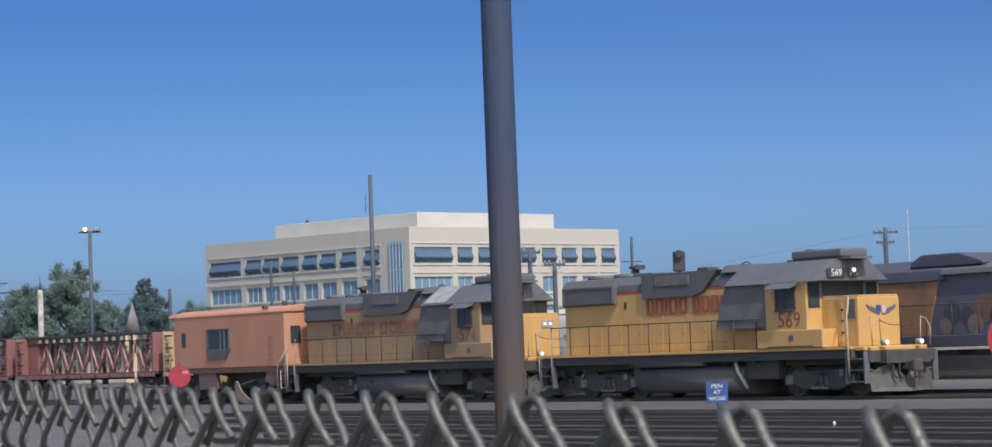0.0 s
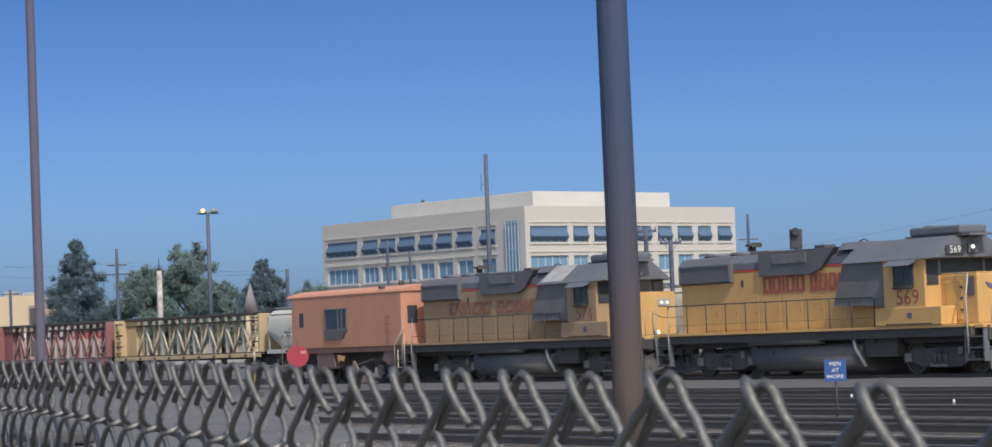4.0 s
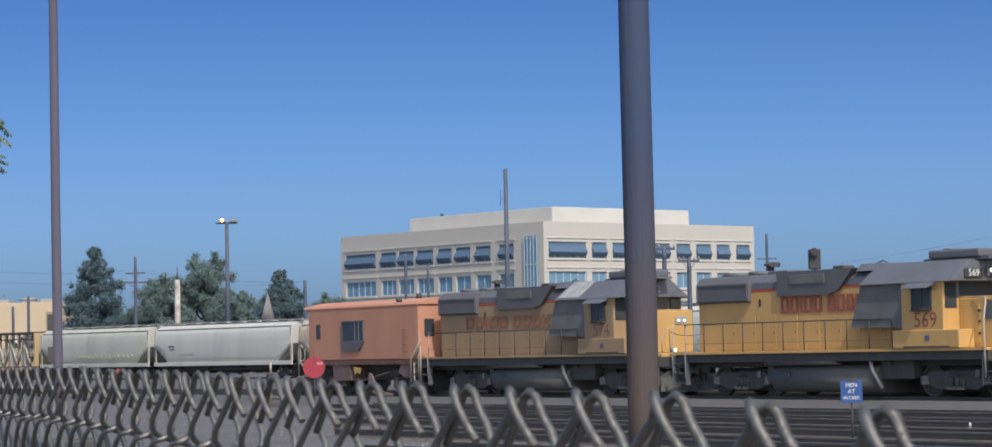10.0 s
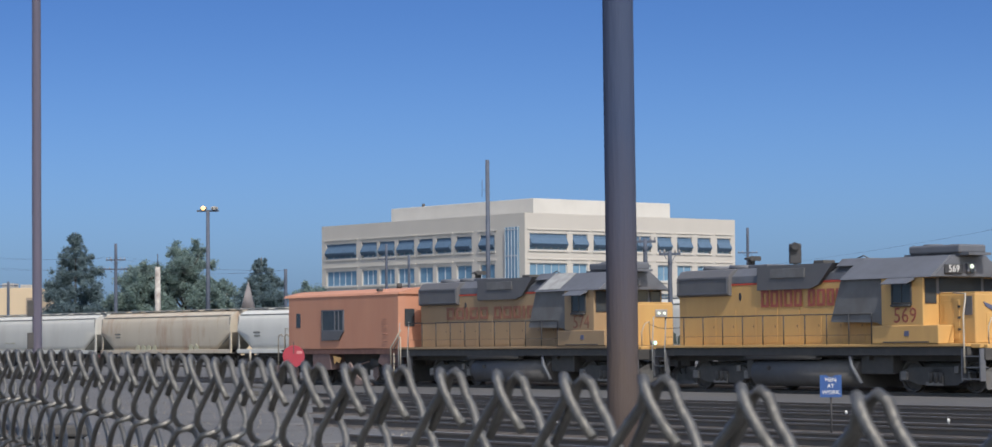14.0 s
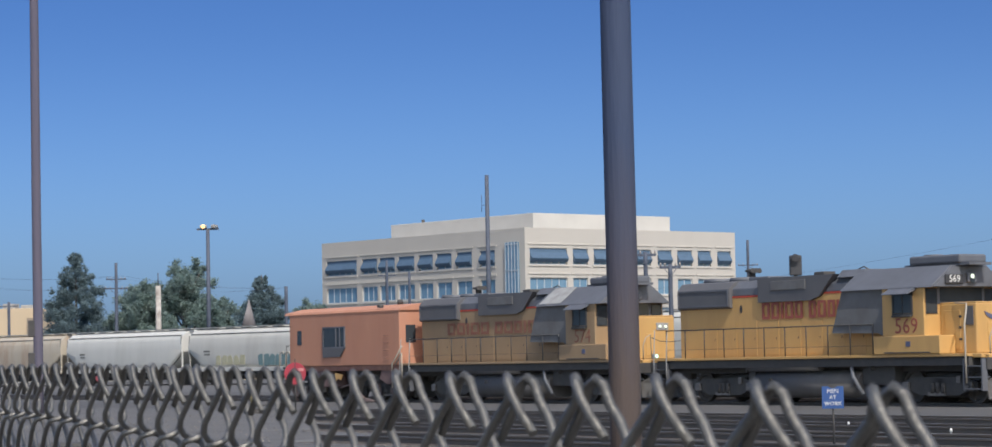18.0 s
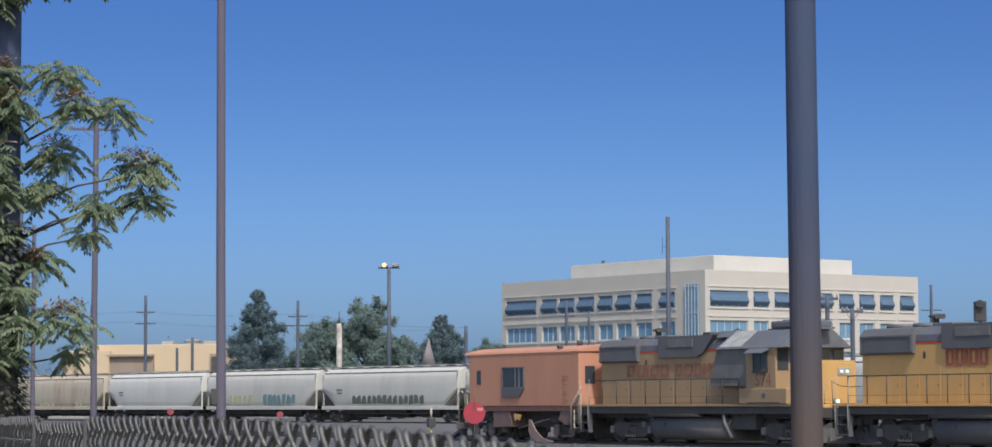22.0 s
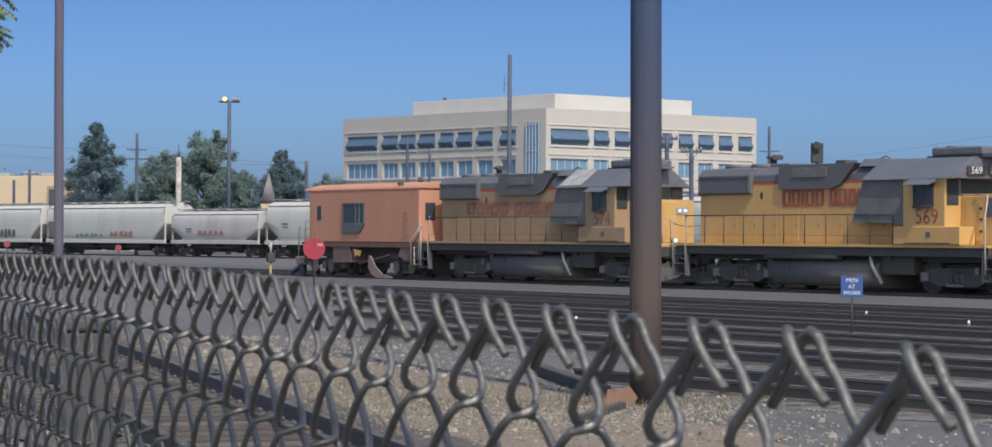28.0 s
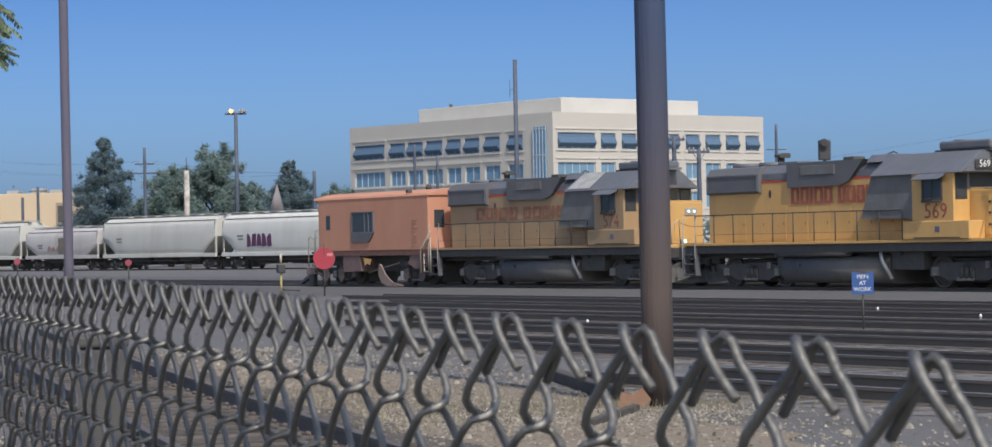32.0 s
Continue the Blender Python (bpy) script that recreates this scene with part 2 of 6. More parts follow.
RAIL = mat("rail_steel", (0.1, 0.09, 0.083), 0.65, metal=0.2, other=(0.135, 0.112, 0.095), scale=3, amount=0.8)
RAIL_HEAD = mat("polished_rail_head", (0.3, 0.29, 0.28), 0.45, metal=0.6, scale=8, amount=0.5)
TIE = mat("weathered_sleeper", (0.07, 0.059, 0.052), 0.9, other=(0.115, 0.1, 0.088), scale=6, amount=0.8, streak=1, bump=0.5, bump_scale=20, per_object=0.3)
WHITE_PAINT = mat("white_paint", (0.72, 0.72, 0.7), 0.55, other=(0.6, 0.59, 0.56), scale=3, amount=0.6)
SILVER = mat("dull_silver_paint", (0.36, 0.36, 0.35), 0.6, other=(0.24, 0.23, 0.22), scale=3, amount=0.8)
BLACK = mat("black_paint", (0.045, 0.045, 0.05), 0.6, scale=5, amount=0.4)
BLUE = mat("blue_paint", (0.03, 0.085, 0.26), 0.5, scale=4, amount=0.3)
WING = mat("blue_grey_emblem", (0.11, 0.12, 0.2), 0.5, scale=6, amount=0.5)
SIGN_RED = mat("red_sign_paint", (0.33, 0.03, 0.05), 0.6, other=(0.27, 0.027, 0.045), scale=4, amount=0.5)
LAMP_GLOW = mat("lit_headlight", (0.8, 0.8, 0.75), 0.2, glow=(0.85, 1.0, 0.75), glow_power=0.65)
LAMP_GREEN = mat("lit_marker_lens", (0.5, 0.8, 0.6), 0.2, glow=(0.5, 1.0, 0.75), glow_power=1.0)
YARD_GLOW = mat("lit_sodium_lamp", (0.9, 0.6, 0.2), 0.3, glow=(1.0, 0.55, 0.2), glow_power=1.5)
STRIPE = mat("red_stripe_paint", (0.5, 0.07, 0.04), 0.55, scale=5, amount=0.5)
GREY_LIGHT = mat("pale_grey_paint", (0.12, 0.126, 0.145), 0.6, other=(0.095, 0.1, 0.114), scale=1.4, amount=0.7)
GREY_SIGN = mat("pale_lettering", (0.62, 0.43, 0.46), 0.6)


def text_mesh(words, size, depth=0.004):
    """Painted characters as a thin mesh, centred, standing in the xz plane and read from -y."""
    cu = bpy.data.curves.new("characters", "FONT")
    cu.body, cu.size, cu.extrude = words, size, depth
    cu.align_x, cu.align_y = "CENTER", "CENTER"
    cu.resolution_u = 2
    ob = new("characters", cu)
    dg = bpy.context.evaluated_depsgraph_get()
    me = bpy.data.meshes.new_from_object(ob.evaluated_get(dg))
    bpy.data.objects.remove(ob)
    me.transform(Matrix.Rotation(math.pi / 2, 4, "X"))
    return me


def disc(r, depth, seg=28, bevel=0.0):
    """A flat round plate facing -y."""
    bm = bmesh.new()
    bmesh.ops.create_cone(bm, cap_ends=True, segments=seg, radius1=r, radius2=r, depth=depth,
                          matrix=Matrix.Rotation(math.pi / 2, 4, "X"))
    return bm


def cyl(r, x0, x1, axis="x", seg=18, r2=None):
    bm = bmesh.new()
    d = {"x": (1, 0, 0), "y": (0, 1, 0), "z": (0, 0, 1)}[axis]
    bm_tube(bm, [Vector(d) * x0, Vector(d) * x1], r, seg, r2)
    for f in bm.faces:
        f.smooth = len(f.verts) == 4
    return bm


def wheel_mesh(r=0.5):
    """A railway wheel with tread, flange, plate and hub; its axle runs along y."""
    bm = bmesh.new()
    prof = [(0.0, 0.09), (r * 0.22, 0.09), (r * 0.26, 0.03), (r * 0.78, 0.02), (r * 0.84, 0.065), (r, 0.065), (r, -0.055), (r * 1.07, -0.065), (r * 1.05, -0.085), (0.0, -0.085)]
    seg = 22
    rings = [[bm.verts.new((p[0] * math.cos(a), -p[1], p[0] * math.sin(a))) if p[0] > 0 or k == 0 else None
              for k, a in enumerate(2 * math.pi * j / seg for j in range(seg))] for p in prof]
    for a, b in zip(rings, rings[1:]):
        for k in range(seg):
            q = [a[k] or a[0], a[(k + 1) % seg] or a[0], b[(k + 1) % seg] or b[0], b[k] or b[0]]
            q = list(dict.fromkeys(q))
            if len(q) > 2:
                bm.faces.new(q)
    bmesh.ops.recalc_face_normals(bm, faces=list(bm.faces))
    return bm


DUSTY = mat("dust_covered_steel", (0.2, 0.19, 0.185), 0.9, other=(0.12, 0.115, 0.11), scale=6, amount=0.8)
WHEEL = mesh_of(wheel_mesh(0.5), "wheel", STEEL_WHEEL)
WHEEL_SMALL = mesh_of(wheel_mesh(0.44), "wheel", STEEL_WHEEL)


def truck(parent, x, base, name="truck", wheel=WHEEL, r=0.5, half=1.02, gauge=0.76, label=""):
    """A two-axle truck under a rail vehicle: side frames, springs, journals and wheels."""
    bm = bmesh.new()
    for sy in (-1, 1):
        y0, y1 = sorted((sy * half, sy * (half - 0.14)))
        prof = [(-base / 2 - 0.28, r + 0.13), (-base / 2 - 0.28, r - 0.15), (-base / 2 + 0.22, r - 0.15), (-base / 2 + 0.5, r - 0.26), (base / 2 - 0.5, r - 0.26),
                (base / 2 - 0.22, r - 0.15), (base / 2 + 0.28, r - 0.15), (base / 2 + 0.28, r + 0.13), (base / 2 - 0.35, r + 0.28), (-base / 2 + 0.35, r + 0.28)]
        bm_prism(bm, prof, y0, y1, "y")
        for k in (-0.22, 0, 0.22):
            bm_tube(bm, [(k, sy * (half + 0.02), r - 0.2), (k, sy * (half + 0.02), r + 0.12)], 0.085, 8)
    bm_box(bm, -0.2, 0.2, -half, half, r - 0.1, r + 0.25, 0.02)
    bm_box(bm, -base / 2 - 0.55, base / 2 + 0.55, -0.62, 0.62, r - 0.34, r + 0.42, 0.05)
    t = part(name, bm, DARK, parent, label, pose(x, 0, 0))
    for sy in (-1, 1):
        for jx in (-base / 2, base / 2):
            part("journal_box", box(jx - 0.13, jx + 0.13, *sorted((sy * half, sy * (half + 0.1))), r - 0.12, r + 0.14, 0.03), DUSTY, t)
        part("brake_hanger", prism([(-0.42, r - 0.27), (0.3, r - 0.27), (0.3, r + 0.02), (0.2, r + 0.02), (0.12, r - 0.17), (-0.42, r - 0.17)], *sorted((sy * (half + 0.02), sy * (half + 0.06))), "y"), DUSTY, t)
        part("sand_bracket", box(base / 2 - 0.55, base / 2 - 0.38, *sorted((sy * (half + 0.01), sy * (half + 0.07))), r + 0.1, r + 0.32, 0.02), DUSTY, t)
    for jx in (-base / 2, base / 2):
        again("wheel", wheel, t, pose(jx, -gauge, r))
        again("wheel", wheel, t, pose(jx, gauge, r, 0, 0, 180))
    return t


# ---- ground, service road, tracks ----
EARTH = mat("tan_dirt_and_gravel", (0.165, 0.128, 0.088), 0.95, other=(0.225, 0.19, 0.148), scale=11, amount=0.9, bump=0.7, bump_scale=22,
            stain=(0.12, 0.09, 0.065), stain_scale=0.5, stain_amount=0.7)
ROAD = mat("packed_grey_gravel", (0.075, 0.073, 0.071), 0.95, other=(0.1, 0.097, 0.094), scale=2.0, amount=0.7, bump=0.4, bump_scale=25,
           stain=(0.1, 0.097, 0.095), stain_scale=0.3, stain_amount=0.6)


def sheet(outline, z, material, name, label, bump_z=0.0):
    bm = bmesh.new()
    top = [bm.verts.new((x, y, z)) for x, y in outline]
    bm.faces.new(top)
    bmesh.ops.recalc_face_normals(bm, faces=list(bm.faces))
    if bm.faces[:][0].normal.z < 0:
        bmesh.ops.reverse_faces(bm, faces=list(bm.faces))
    return solid(name, bm, material, pose(0, 0, 0), label, kind="structure")


bm = bmesh.new()
for sx, sy in ((-1, -1), (1, -1), (1, 1), (-1, 1)):
    bm.verts.new((sx * 4000, sy * 4000, 0))
bm.faces.new(bm.verts)
solid("ground", bm, BALLAST, pose(0, 0, -0.10), "dark grey ballast and gravel ground of a rail yard", kind="structure")


def strip(q0, q1, s0, s1, z, material, name, label, wave=0.25):
    """A band along the tracks between two distances from the camera's fence side, with uneven edges."""
    rnd = random.Random(name)
    pts = []
    for k in range(41):
        s = s0 + (s1 - s0) * k / 40
        p = E * s - OUT * (q0 + rnd.uniform(-wave, wave))
        pts.append((p.x, p.y))
    for k in range(40, -1, -1):
        s = s0 + (s1 - s0) * k / 40
        p = E * s - OUT * (q1 + rnd.uniform(-wave, wave))
        pts.append((p.x, p.y))
    return sheet(pts, z, material, name, label)


strip(42.3, 50.2, -220, 60, -0.092, ROAD, "service_road", "pale packed gravel service road between the yard tracks")
strip(60.5, 69.0, -300, 80, -0.088, ROAD, "far_service_road", "pale packed gravel strip beyond the engines")

# tan dirt beside the siding, near the big pole
rnd = random.Random(5)
pts = []
for k in range(72):
    a = 2 * math.pi * k / 72
    u, v = math.cos(a), math.sin(a)
    r = 1 + rnd.uniform(-0.08, 0.08)
    pts.append((-1.6 + u * 2.6 * r - v * 4.2 * r, 24.5 + v * 13.5 * r + u * 0.6))
sheet(pts, -0.086, EARTH, "dirt_patch", "tan dirt and loose stones beside the siding")


def rail_profile():
    return [(-0.065, 0), (0.065, 0), (0.065, 0.014), (0.012, 0.03), (0.012, 0.11), (0.036, 0.122), (0.036, 0.155), (-0.036, 0.155), (-0.036, 0.122), (-0.012, 0.11), (-0.012, 0.03), (-0.065, 0.014)]


def rail_bm(s0, s1):
    bm = bmesh.new()
    bm_prism(bm, rail_profile(), s0, s1, "x")
    for f in bm.faces:
        f.material_index = 1 if f.calc_center_median().z > 0.15 else 0
    return bm


TIE_MESH = mesh_of(box(-0.115, 0.115, -1.3, 1.3, -0.1, 0.02, 0.012), "sleeper", TIE)


def track(m, s0, s1, label, single=False, polished=True):
    """A standard-gauge track along x, rail heads at z = 0."""
    t = thing("railway_track", m, label, "track", "yard tracks", "structure")
    for y in (-0.755, 0.755):
        part("rail", rail_bm(s0, s1), [RAIL, RAIL_HEAD if polished else RAIL], t, m=pose(0, y, -0.155))
    n = int((s1 - s0) / 0.55)
    rnd = random.Random(n)
    if single:
        for k in range(n):
            again("sleeper", TIE_MESH, t, pose(s0 + 0.3 + k * 0.55, rnd.uniform(-0.05, 0.05), -0.165, 0, 0, rnd.uniform(-2, 2)))
    else:
        bm = bmesh.new()
        for k in range(n):
            bm_box(bm, s0 + 0.2 + k * 0.55, s0 + 0.43 + k * 0.55, -1.3, 1.3, -0.27, -0.145 + rnd.uniform(-0.012, 0.012))
        tagged(part("sleepers", bm, TIE, t), kind="stuff")
    return t


LANE_STONE = mat("lane_ballast", (0.15, 0.146, 0.142), 0.95, other=(0.085, 0.082, 0.08), scale=1.3, amount=0.9, bump=0.6, bump_scale=25,
                 stain=(0.2, 0.19, 0.175), stain_scale=0.5, stain_amount=0.5)


def lane(q):
    p = -OUT * q
    return pose(p.x, p.y, 0.06, 0, 0, TRACK_TURN)


for q, start in ((17.5, -24.3), (21.9, -37), (26.3, -46), (30.7, -54), (35.1, -62), (39.5, -70)):
    strip(q - 1.55, q + 1.5, start - 1.5, 9, -0.094, LANE_STONE, "lane_ballast", "grey ballast bed along a yard track", 0.3)
    track(lane(q), start, 8, "rusty yard track with dark weathered sleepers", single=True)
track(on_track(0, 0, 0), -90, 60, "yard track under the engines with worn rail heads", single=True)
track(on_track(0, -5.0, 0), -90, 70, "yard track behind the engines with worn rail heads", single=True)
SOIL = mat("dark_brown_soil", (0.07, 0.057, 0.047), 0.95, other=(0.115, 0.098, 0.083), scale=8, amount=0.9, bump=0.7, bump_scale=24, stain=(0.05, 0.042, 0.036), stain_scale=0.6, stain_amount=0.7)
SIDING = pose(-3.1, 22.9, 0.12, 0, 0, 90 + 16.0)
siding = track(SIDING, -10, 26, "disused siding with rusty rails beside the fence", polished=False, single=True)
bm = box(-0.09, 0.09, -0.17, 0.17, -0.158, -0.136, 0.004)
for sx in (-0.05, 0.05):
    bm_tube(bm, [(sx, -0.09, -0.14), (sx, -0.09, -0.1)], 0.014, 6)
    bm_tube(bm, [(sx, 0.09, -0.14), (sx, 0.09, -0.1)], 0.014, 6)
PLATE = mesh_of(bm, "tie_plate", RAIL)
JOINT = mesh_of(box(-0.4, 0.4, -0.034, -0.012, -0.125, -0.04, 0.006), "joint_bar", RAIL)
for k in range(64):
    for y in (-0.755, 0.755):
        again("tie_plate", PLATE, siding, pose(-9.7 + k * 0.55, y, 0))
for k in range(5):
    for y in (-0.755, 0.755):
        again("joint_bar", JOINT, siding, pose(-7.5 + k * 6.3 + (1.5 if y > 0 else 0), y, 0))

rnd = random.Random(17)
pts = [(-10 + k * 0.9, -1.75 + rnd.uniform(-0.18, 0.18)) for k in range(41)] + [(26 - k * 0.9, 1.6 + rnd.uniform(-0.18, 0.18)) for k in range(41)]
pts = [SIDING @ Vector((x, y, 0)) for x, y in pts]
sheet([(p.x, p.y) for p in pts], -0.08, SOIL, "siding_bed", "dark brown soil under the disused siding")

# ---- locomotives ----
PLOW = mat("scuffed_plow_steel", (0.1, 0.098, 0.097), 0.65, other=(0.06, 0.058, 0.057), scale=3, amount=0.9, stain=(0.1, 0.08, 0.07), stain_scale=2, stain_amount=0.6)
X0 = -7.9


def plate(verts, thick, material, name, parent, label=""):
    """A side panel: outline of (x, z) pairs at the near and far sides, thick metres proud of y."""
    y, = (verts.pop(0),)
    bm = bmesh.new()
    bm_prism(bm, verts, y, y - thick, "y")
    return part(name, bm, material, parent, label)


def locomotive(m, number, paint, letters, letter_mat, lead, label):
    e = thing("locomotive", m, label, "locomotive", "yard locomotives")
    X = X0
    # running gear
    truck(e, X + 2.55, 2.7, half=1.1)
    truck(e, X + 12.75, 2.7, half=1.1)
    bm = bmesh.new()
    bm_box(bm, X - 0.6, X + 15.3, -0.9, 0.9, 0.95, 1.32)
    part("underframe", bm, DARK, e)
    for s in (-0.4, 4.0, 10.0, 15.0):
        part("bolster", box(X + s - 0.05, X + s + 0.05, -1.35, 1.35, 1.0, 1.34), DARK, e)
    part("sill", box(X - 0.75, X + 14.4, -1.5, 1.5, 1.385, 1.47, 0.012), paint, e)
    part("side_frame", box(X - 0.7, X + 14.38, -1.42, 1.42, 1.12, 1.385, 0.01), DARK, e, "black frame rail under the walkway")
    # brighter yellow even on the 574, as painted sunlight
    part("front_sill", box(X + 14.4, X + 14.78, -1.3, 1.3, 1.34, 1.46, 0.02), YELLOW, e)
    arc = [(0.9 + 0.44 * math.cos(a), 0.58 + 0.44 * math.sin(a)) for a in (math.pi * (k / 12 - 0.5) for k in range(13))]
    tank = prism(arc + [(-y, z) for y, z in arc[::-1]], X + 4.3, X + 9.45, "x")
    for f in tank.faces:
        f.smooth = len(f.verts) == 4
    t = part("fuel_tank", tank, mat_tank, e, "dark grey fuel tank with rounded lower sides")
    part("filler_cap", cyl(0.07, -1.36, -1.28, "y", 10), DARK, t, m=pose(X + 5.2, 0, 0.72))
    part("air_reservoir", cyl(0.14, X + 4.1, X + 7.6, "x", 14), mat_tank, e, m=pose(0, -1.25, 1.13))
    part("sand_pipe", tube([(X + 9.2, -1.36, 1.1), (X + 9.32, -1.42, 0.8), (X + 9.75, -1.4, 0.25)], 0.07, 6), GREY_LIGHT, e)
    part("battery_box", box(X + 9.5, X + 10.95, -1.2, 1.2, 0.55, 1.3, 0.03), DARK, e)
    part("equipment_rack", box(X + 3.95, X + 4.28, -1.2, 1.2, 0.4, 1.3, 0.03), DARK, e)
    # long hood
    prof = [(-0.92, 1.47), (0.92, 1.47), (0.92, 3.42), (-0.92, 3.42)]
    hood = part("long_hood", prism(prof, X, X + 10.9, "x", 0.015), paint, e, "long engine hood with door seams")
    for s in (1.0, 2.05, 3.1, 4.2, 5.3, 6.35, 7.4, 8.4):
        part("hood_door", box(X + s + 0.012, X + s + 1.0, -0.932, -0.92, 1.55, 2.62), paint, hood)
        part("latch", box(X + s + 0.88, X + s + 0.9, -0.942, -0.932, 2.02, 2.1), DARK, hood)
    part("stripe", box(X + 0.1, X + 10.6, -0.93, 0.93, 3.42, 3.48), STRIPE, e, "thin red stripe under the grey roof")
    top = [(-0.92, 3.48), (0.92, 3.48), (0.9, 3.72), (0.62, 3.98), (-0.62, 3.98), (-0.9, 3.72)]
    part("hood_roof", prism(top, X, X + 9.6, "x", 0.02), GREY_ROOF, e, "dirty grey hood roof with sloped shoulders")
    part("radiator_grille", prism([(-0.93, 3.08), (-1.06, 3.12), (-1.06, 3.72), (-0.86, 3.95), (-0.6, 3.99), (-0.6, 3.2)], X + 0.03, X + 2.85, "x", 0.02), mat_grille, e, "dark radiator intake grille")
    for z in (3.16, 3.66):
        part("grille_rim", box(X + 0.08, X + 2.8, -1.085, -1.055, z, z + 0.05), GREY_ROOF, e)
    for x in (0.08, 2.75):
        part("grille_rim", box(X + x, X + x + 0.05, -1.085, -1.055, 3.21, 3.66), GREY_ROOF, e)
    bm = bmesh.new()
    bm_prism(bm, [(X + 4.3, 3.23), (X + 6.9, 3.23), (X + 7.35, 3.36), (X + 8.05, 4.02), (X + 4.3, 4.02)], -1.03, -0.7, "y")
    part("equipment_housing", bm, mat_grille, e, "dark side housing with a slanted front edge")
    part("louvre", box(X + 5.0, X + 6.7, -1.06, -1.03, 3.6, 3.9, 0.01), SCREEN, e)
    for k, s in enumerate((1.0, 2.4)):
        part("radiator_fan", cyl(0.55, 3.98, 4.12, "z", 20, 0.5), GREY_ROOF, e, m=pose(X + s, 0, 0))
    part("exhaust_outlet", box(X + 6.2, X + 6.7, -0.25, 0.25, 3.96, 4.16, 0.03), DARK, e)
    part("roof_hatch", box(X + 3.2, X + 4.2, -0.5, 0.5, 3.97, 4.1, 0.03), GREY_ROOF, e)
    horn = part("air_horn", box(X + 2.72, X + 2.8, -0.12, 0.12, 3.97, 4.3), DARK, e, "air horn with three trumpets")
    for k in (-0.14, 0, 0.14):
        part("trumpet", tube([(X + 2.6, k, 4.33), (X + 3.0, k, 4.33)], 0.035, 8, 0.09), DARK, horn)
    # intake box behind the cab
    bm = bmesh.new()
    bm_prism(bm, [(X + 8.4, 2.16), (X + 10.55, 2.12), (X + 10.8, 2.0), (X + 10.8, 3.46), (X + 8.9, 3.46)], -1.44, -0.9, "y")
    part("intake_box", bm, SCREEN, e, "dark slanted air intake box behind the cab")
    # cab
    wall = [(-1.5, 1.47), (1.5, 1.47), (1.5, 3.46), (-1.5, 3.46)]
    cab = part("cab", prism(wall, X + 10.8, X + 12.62, "x", 0.02), paint, e, "driver's cab with a hooded side window")
    roof = [(-1.56, 3.44), (-1.5, 3.5), (-0.72, 4.1), (0.72, 4.1), (1.5, 3.5), (1.56, 3.44)]
    part("cab_roof", prism(roof, X + 8.95, X + 13.0, "x", 0.015), GREY_LIGHT, e, "sloped pale grey cab roof")
    if not lead:
        part("pale_roof_panel", prism([(-1.5, 3.515), (-0.74, 4.1), (-0.74, 4.115), (-1.5, 3.53)], X + 9.15, X + 10.5, "x"), SILVER, e, "pale patched roof panel")
    part("rear_roof_panel", prism([(-0.95, 3.9), (-0.7, 4.14), (0.7, 4.14), (0.95, 3.9)], X + 8.1, X + 9.2, "x", 0.02), GREY_ROOF, e)
    win = part("side_window", box(X + 11.33, X + 12.1, -1.52, -1.49, 2.7, 3.32), GLASS_DARK, cab)
    fr = bmesh.new()
    for a in ((X + 11.27, X + 11.33, 2.64, 3.38), (X + 12.1, X + 12.16, 2.64, 3.38)):
        bm_box(fr, a[0], a[1], -1.535, -1.485, a[2], a[3])
    bm_box(fr, X + 11.27, X + 12.16, -1.535, -1.485, 2.62, 2.69)
    bm_box(fr, X + 11.7, X + 11.73, -1.53, -1.49, 2.69, 3.34)
    part("window_frame", fr, DARK, win)
    part("awning", prism([(-1.5, 3.46), (-1.86, 3.27), (-1.86, 3.25), (-1.5, 3.38)], X + 11.15, X + 12.3, "x"), GREY_LIGHT, win, "grey metal awning over the cab window")
    part("arm_rest", box(X + 11.3, X + 12.12, -1.6, -1.49, 2.58, 2.64, 0.01), DARK, win)
    part("equipment_locker", box(X + 10.4, X + 13.3, -1.54, -0.9, 1.475, 2.02, 0.025), paint, e, "low locker along the walkway below the cab")
    part("locker_strip", box(X + 10.9, X + 12.9, -1.555, -1.54, 1.5, 1.54), DARK, e)
    part("road_number", bm_from(text_mesh(number, 0.66)), RED_PAINT if letter_mat == RED_PAINT else RED_FADED, e, "red painted cab number", pose(X + 11.85, -1.505, 2.3) @ Matrix.Diagonal((1.05, 1, 1.0, 1)))
    part("emblem", box(X + 11.85, X + 12.05, -1.555, -1.54, 1.7, 1.86, 0.006), WING, e, "small blue shield emblem")
    # front of the cab: windows, number board, headlight
    for y0, y1 in ((-1.38, -1.0), (1.0, 1.38)):
        w = part("front_window", box(X + 12.62, X + 12.645, y0, y1, 2.7, 3.38), GLASS_DARK, cab)
        part("window_gasket", box(X + 12.622, X + 12.638, y0 - 0.04, y1 + 0.04, 2.66, 3.42), RUBBER, w)
    part("windshield", box(X + 12.62, X + 12.645, -0.85, 0.85, 3.02, 3.45), GLASS_DARK, cab)
    part("cab_brow", prism([(-1.45, 3.46), (-0.7, 4.05), (0.7, 4.05), (1.45, 3.46)], X + 12.98, X + 13.06, "x"), GREY_ROOF, e)
    part("cab_front_panel", box(X + 12.622, X + 12.634, -0.96, 0.96, 2.95, 3.45), GREY_LIGHT, e, "grey panel round the windshield")
    nb = part("number_board", box(X + 13.06, X + 13.12, -1.05, -0.33, 3.54, 3.82, 0.02), BLACK, e)
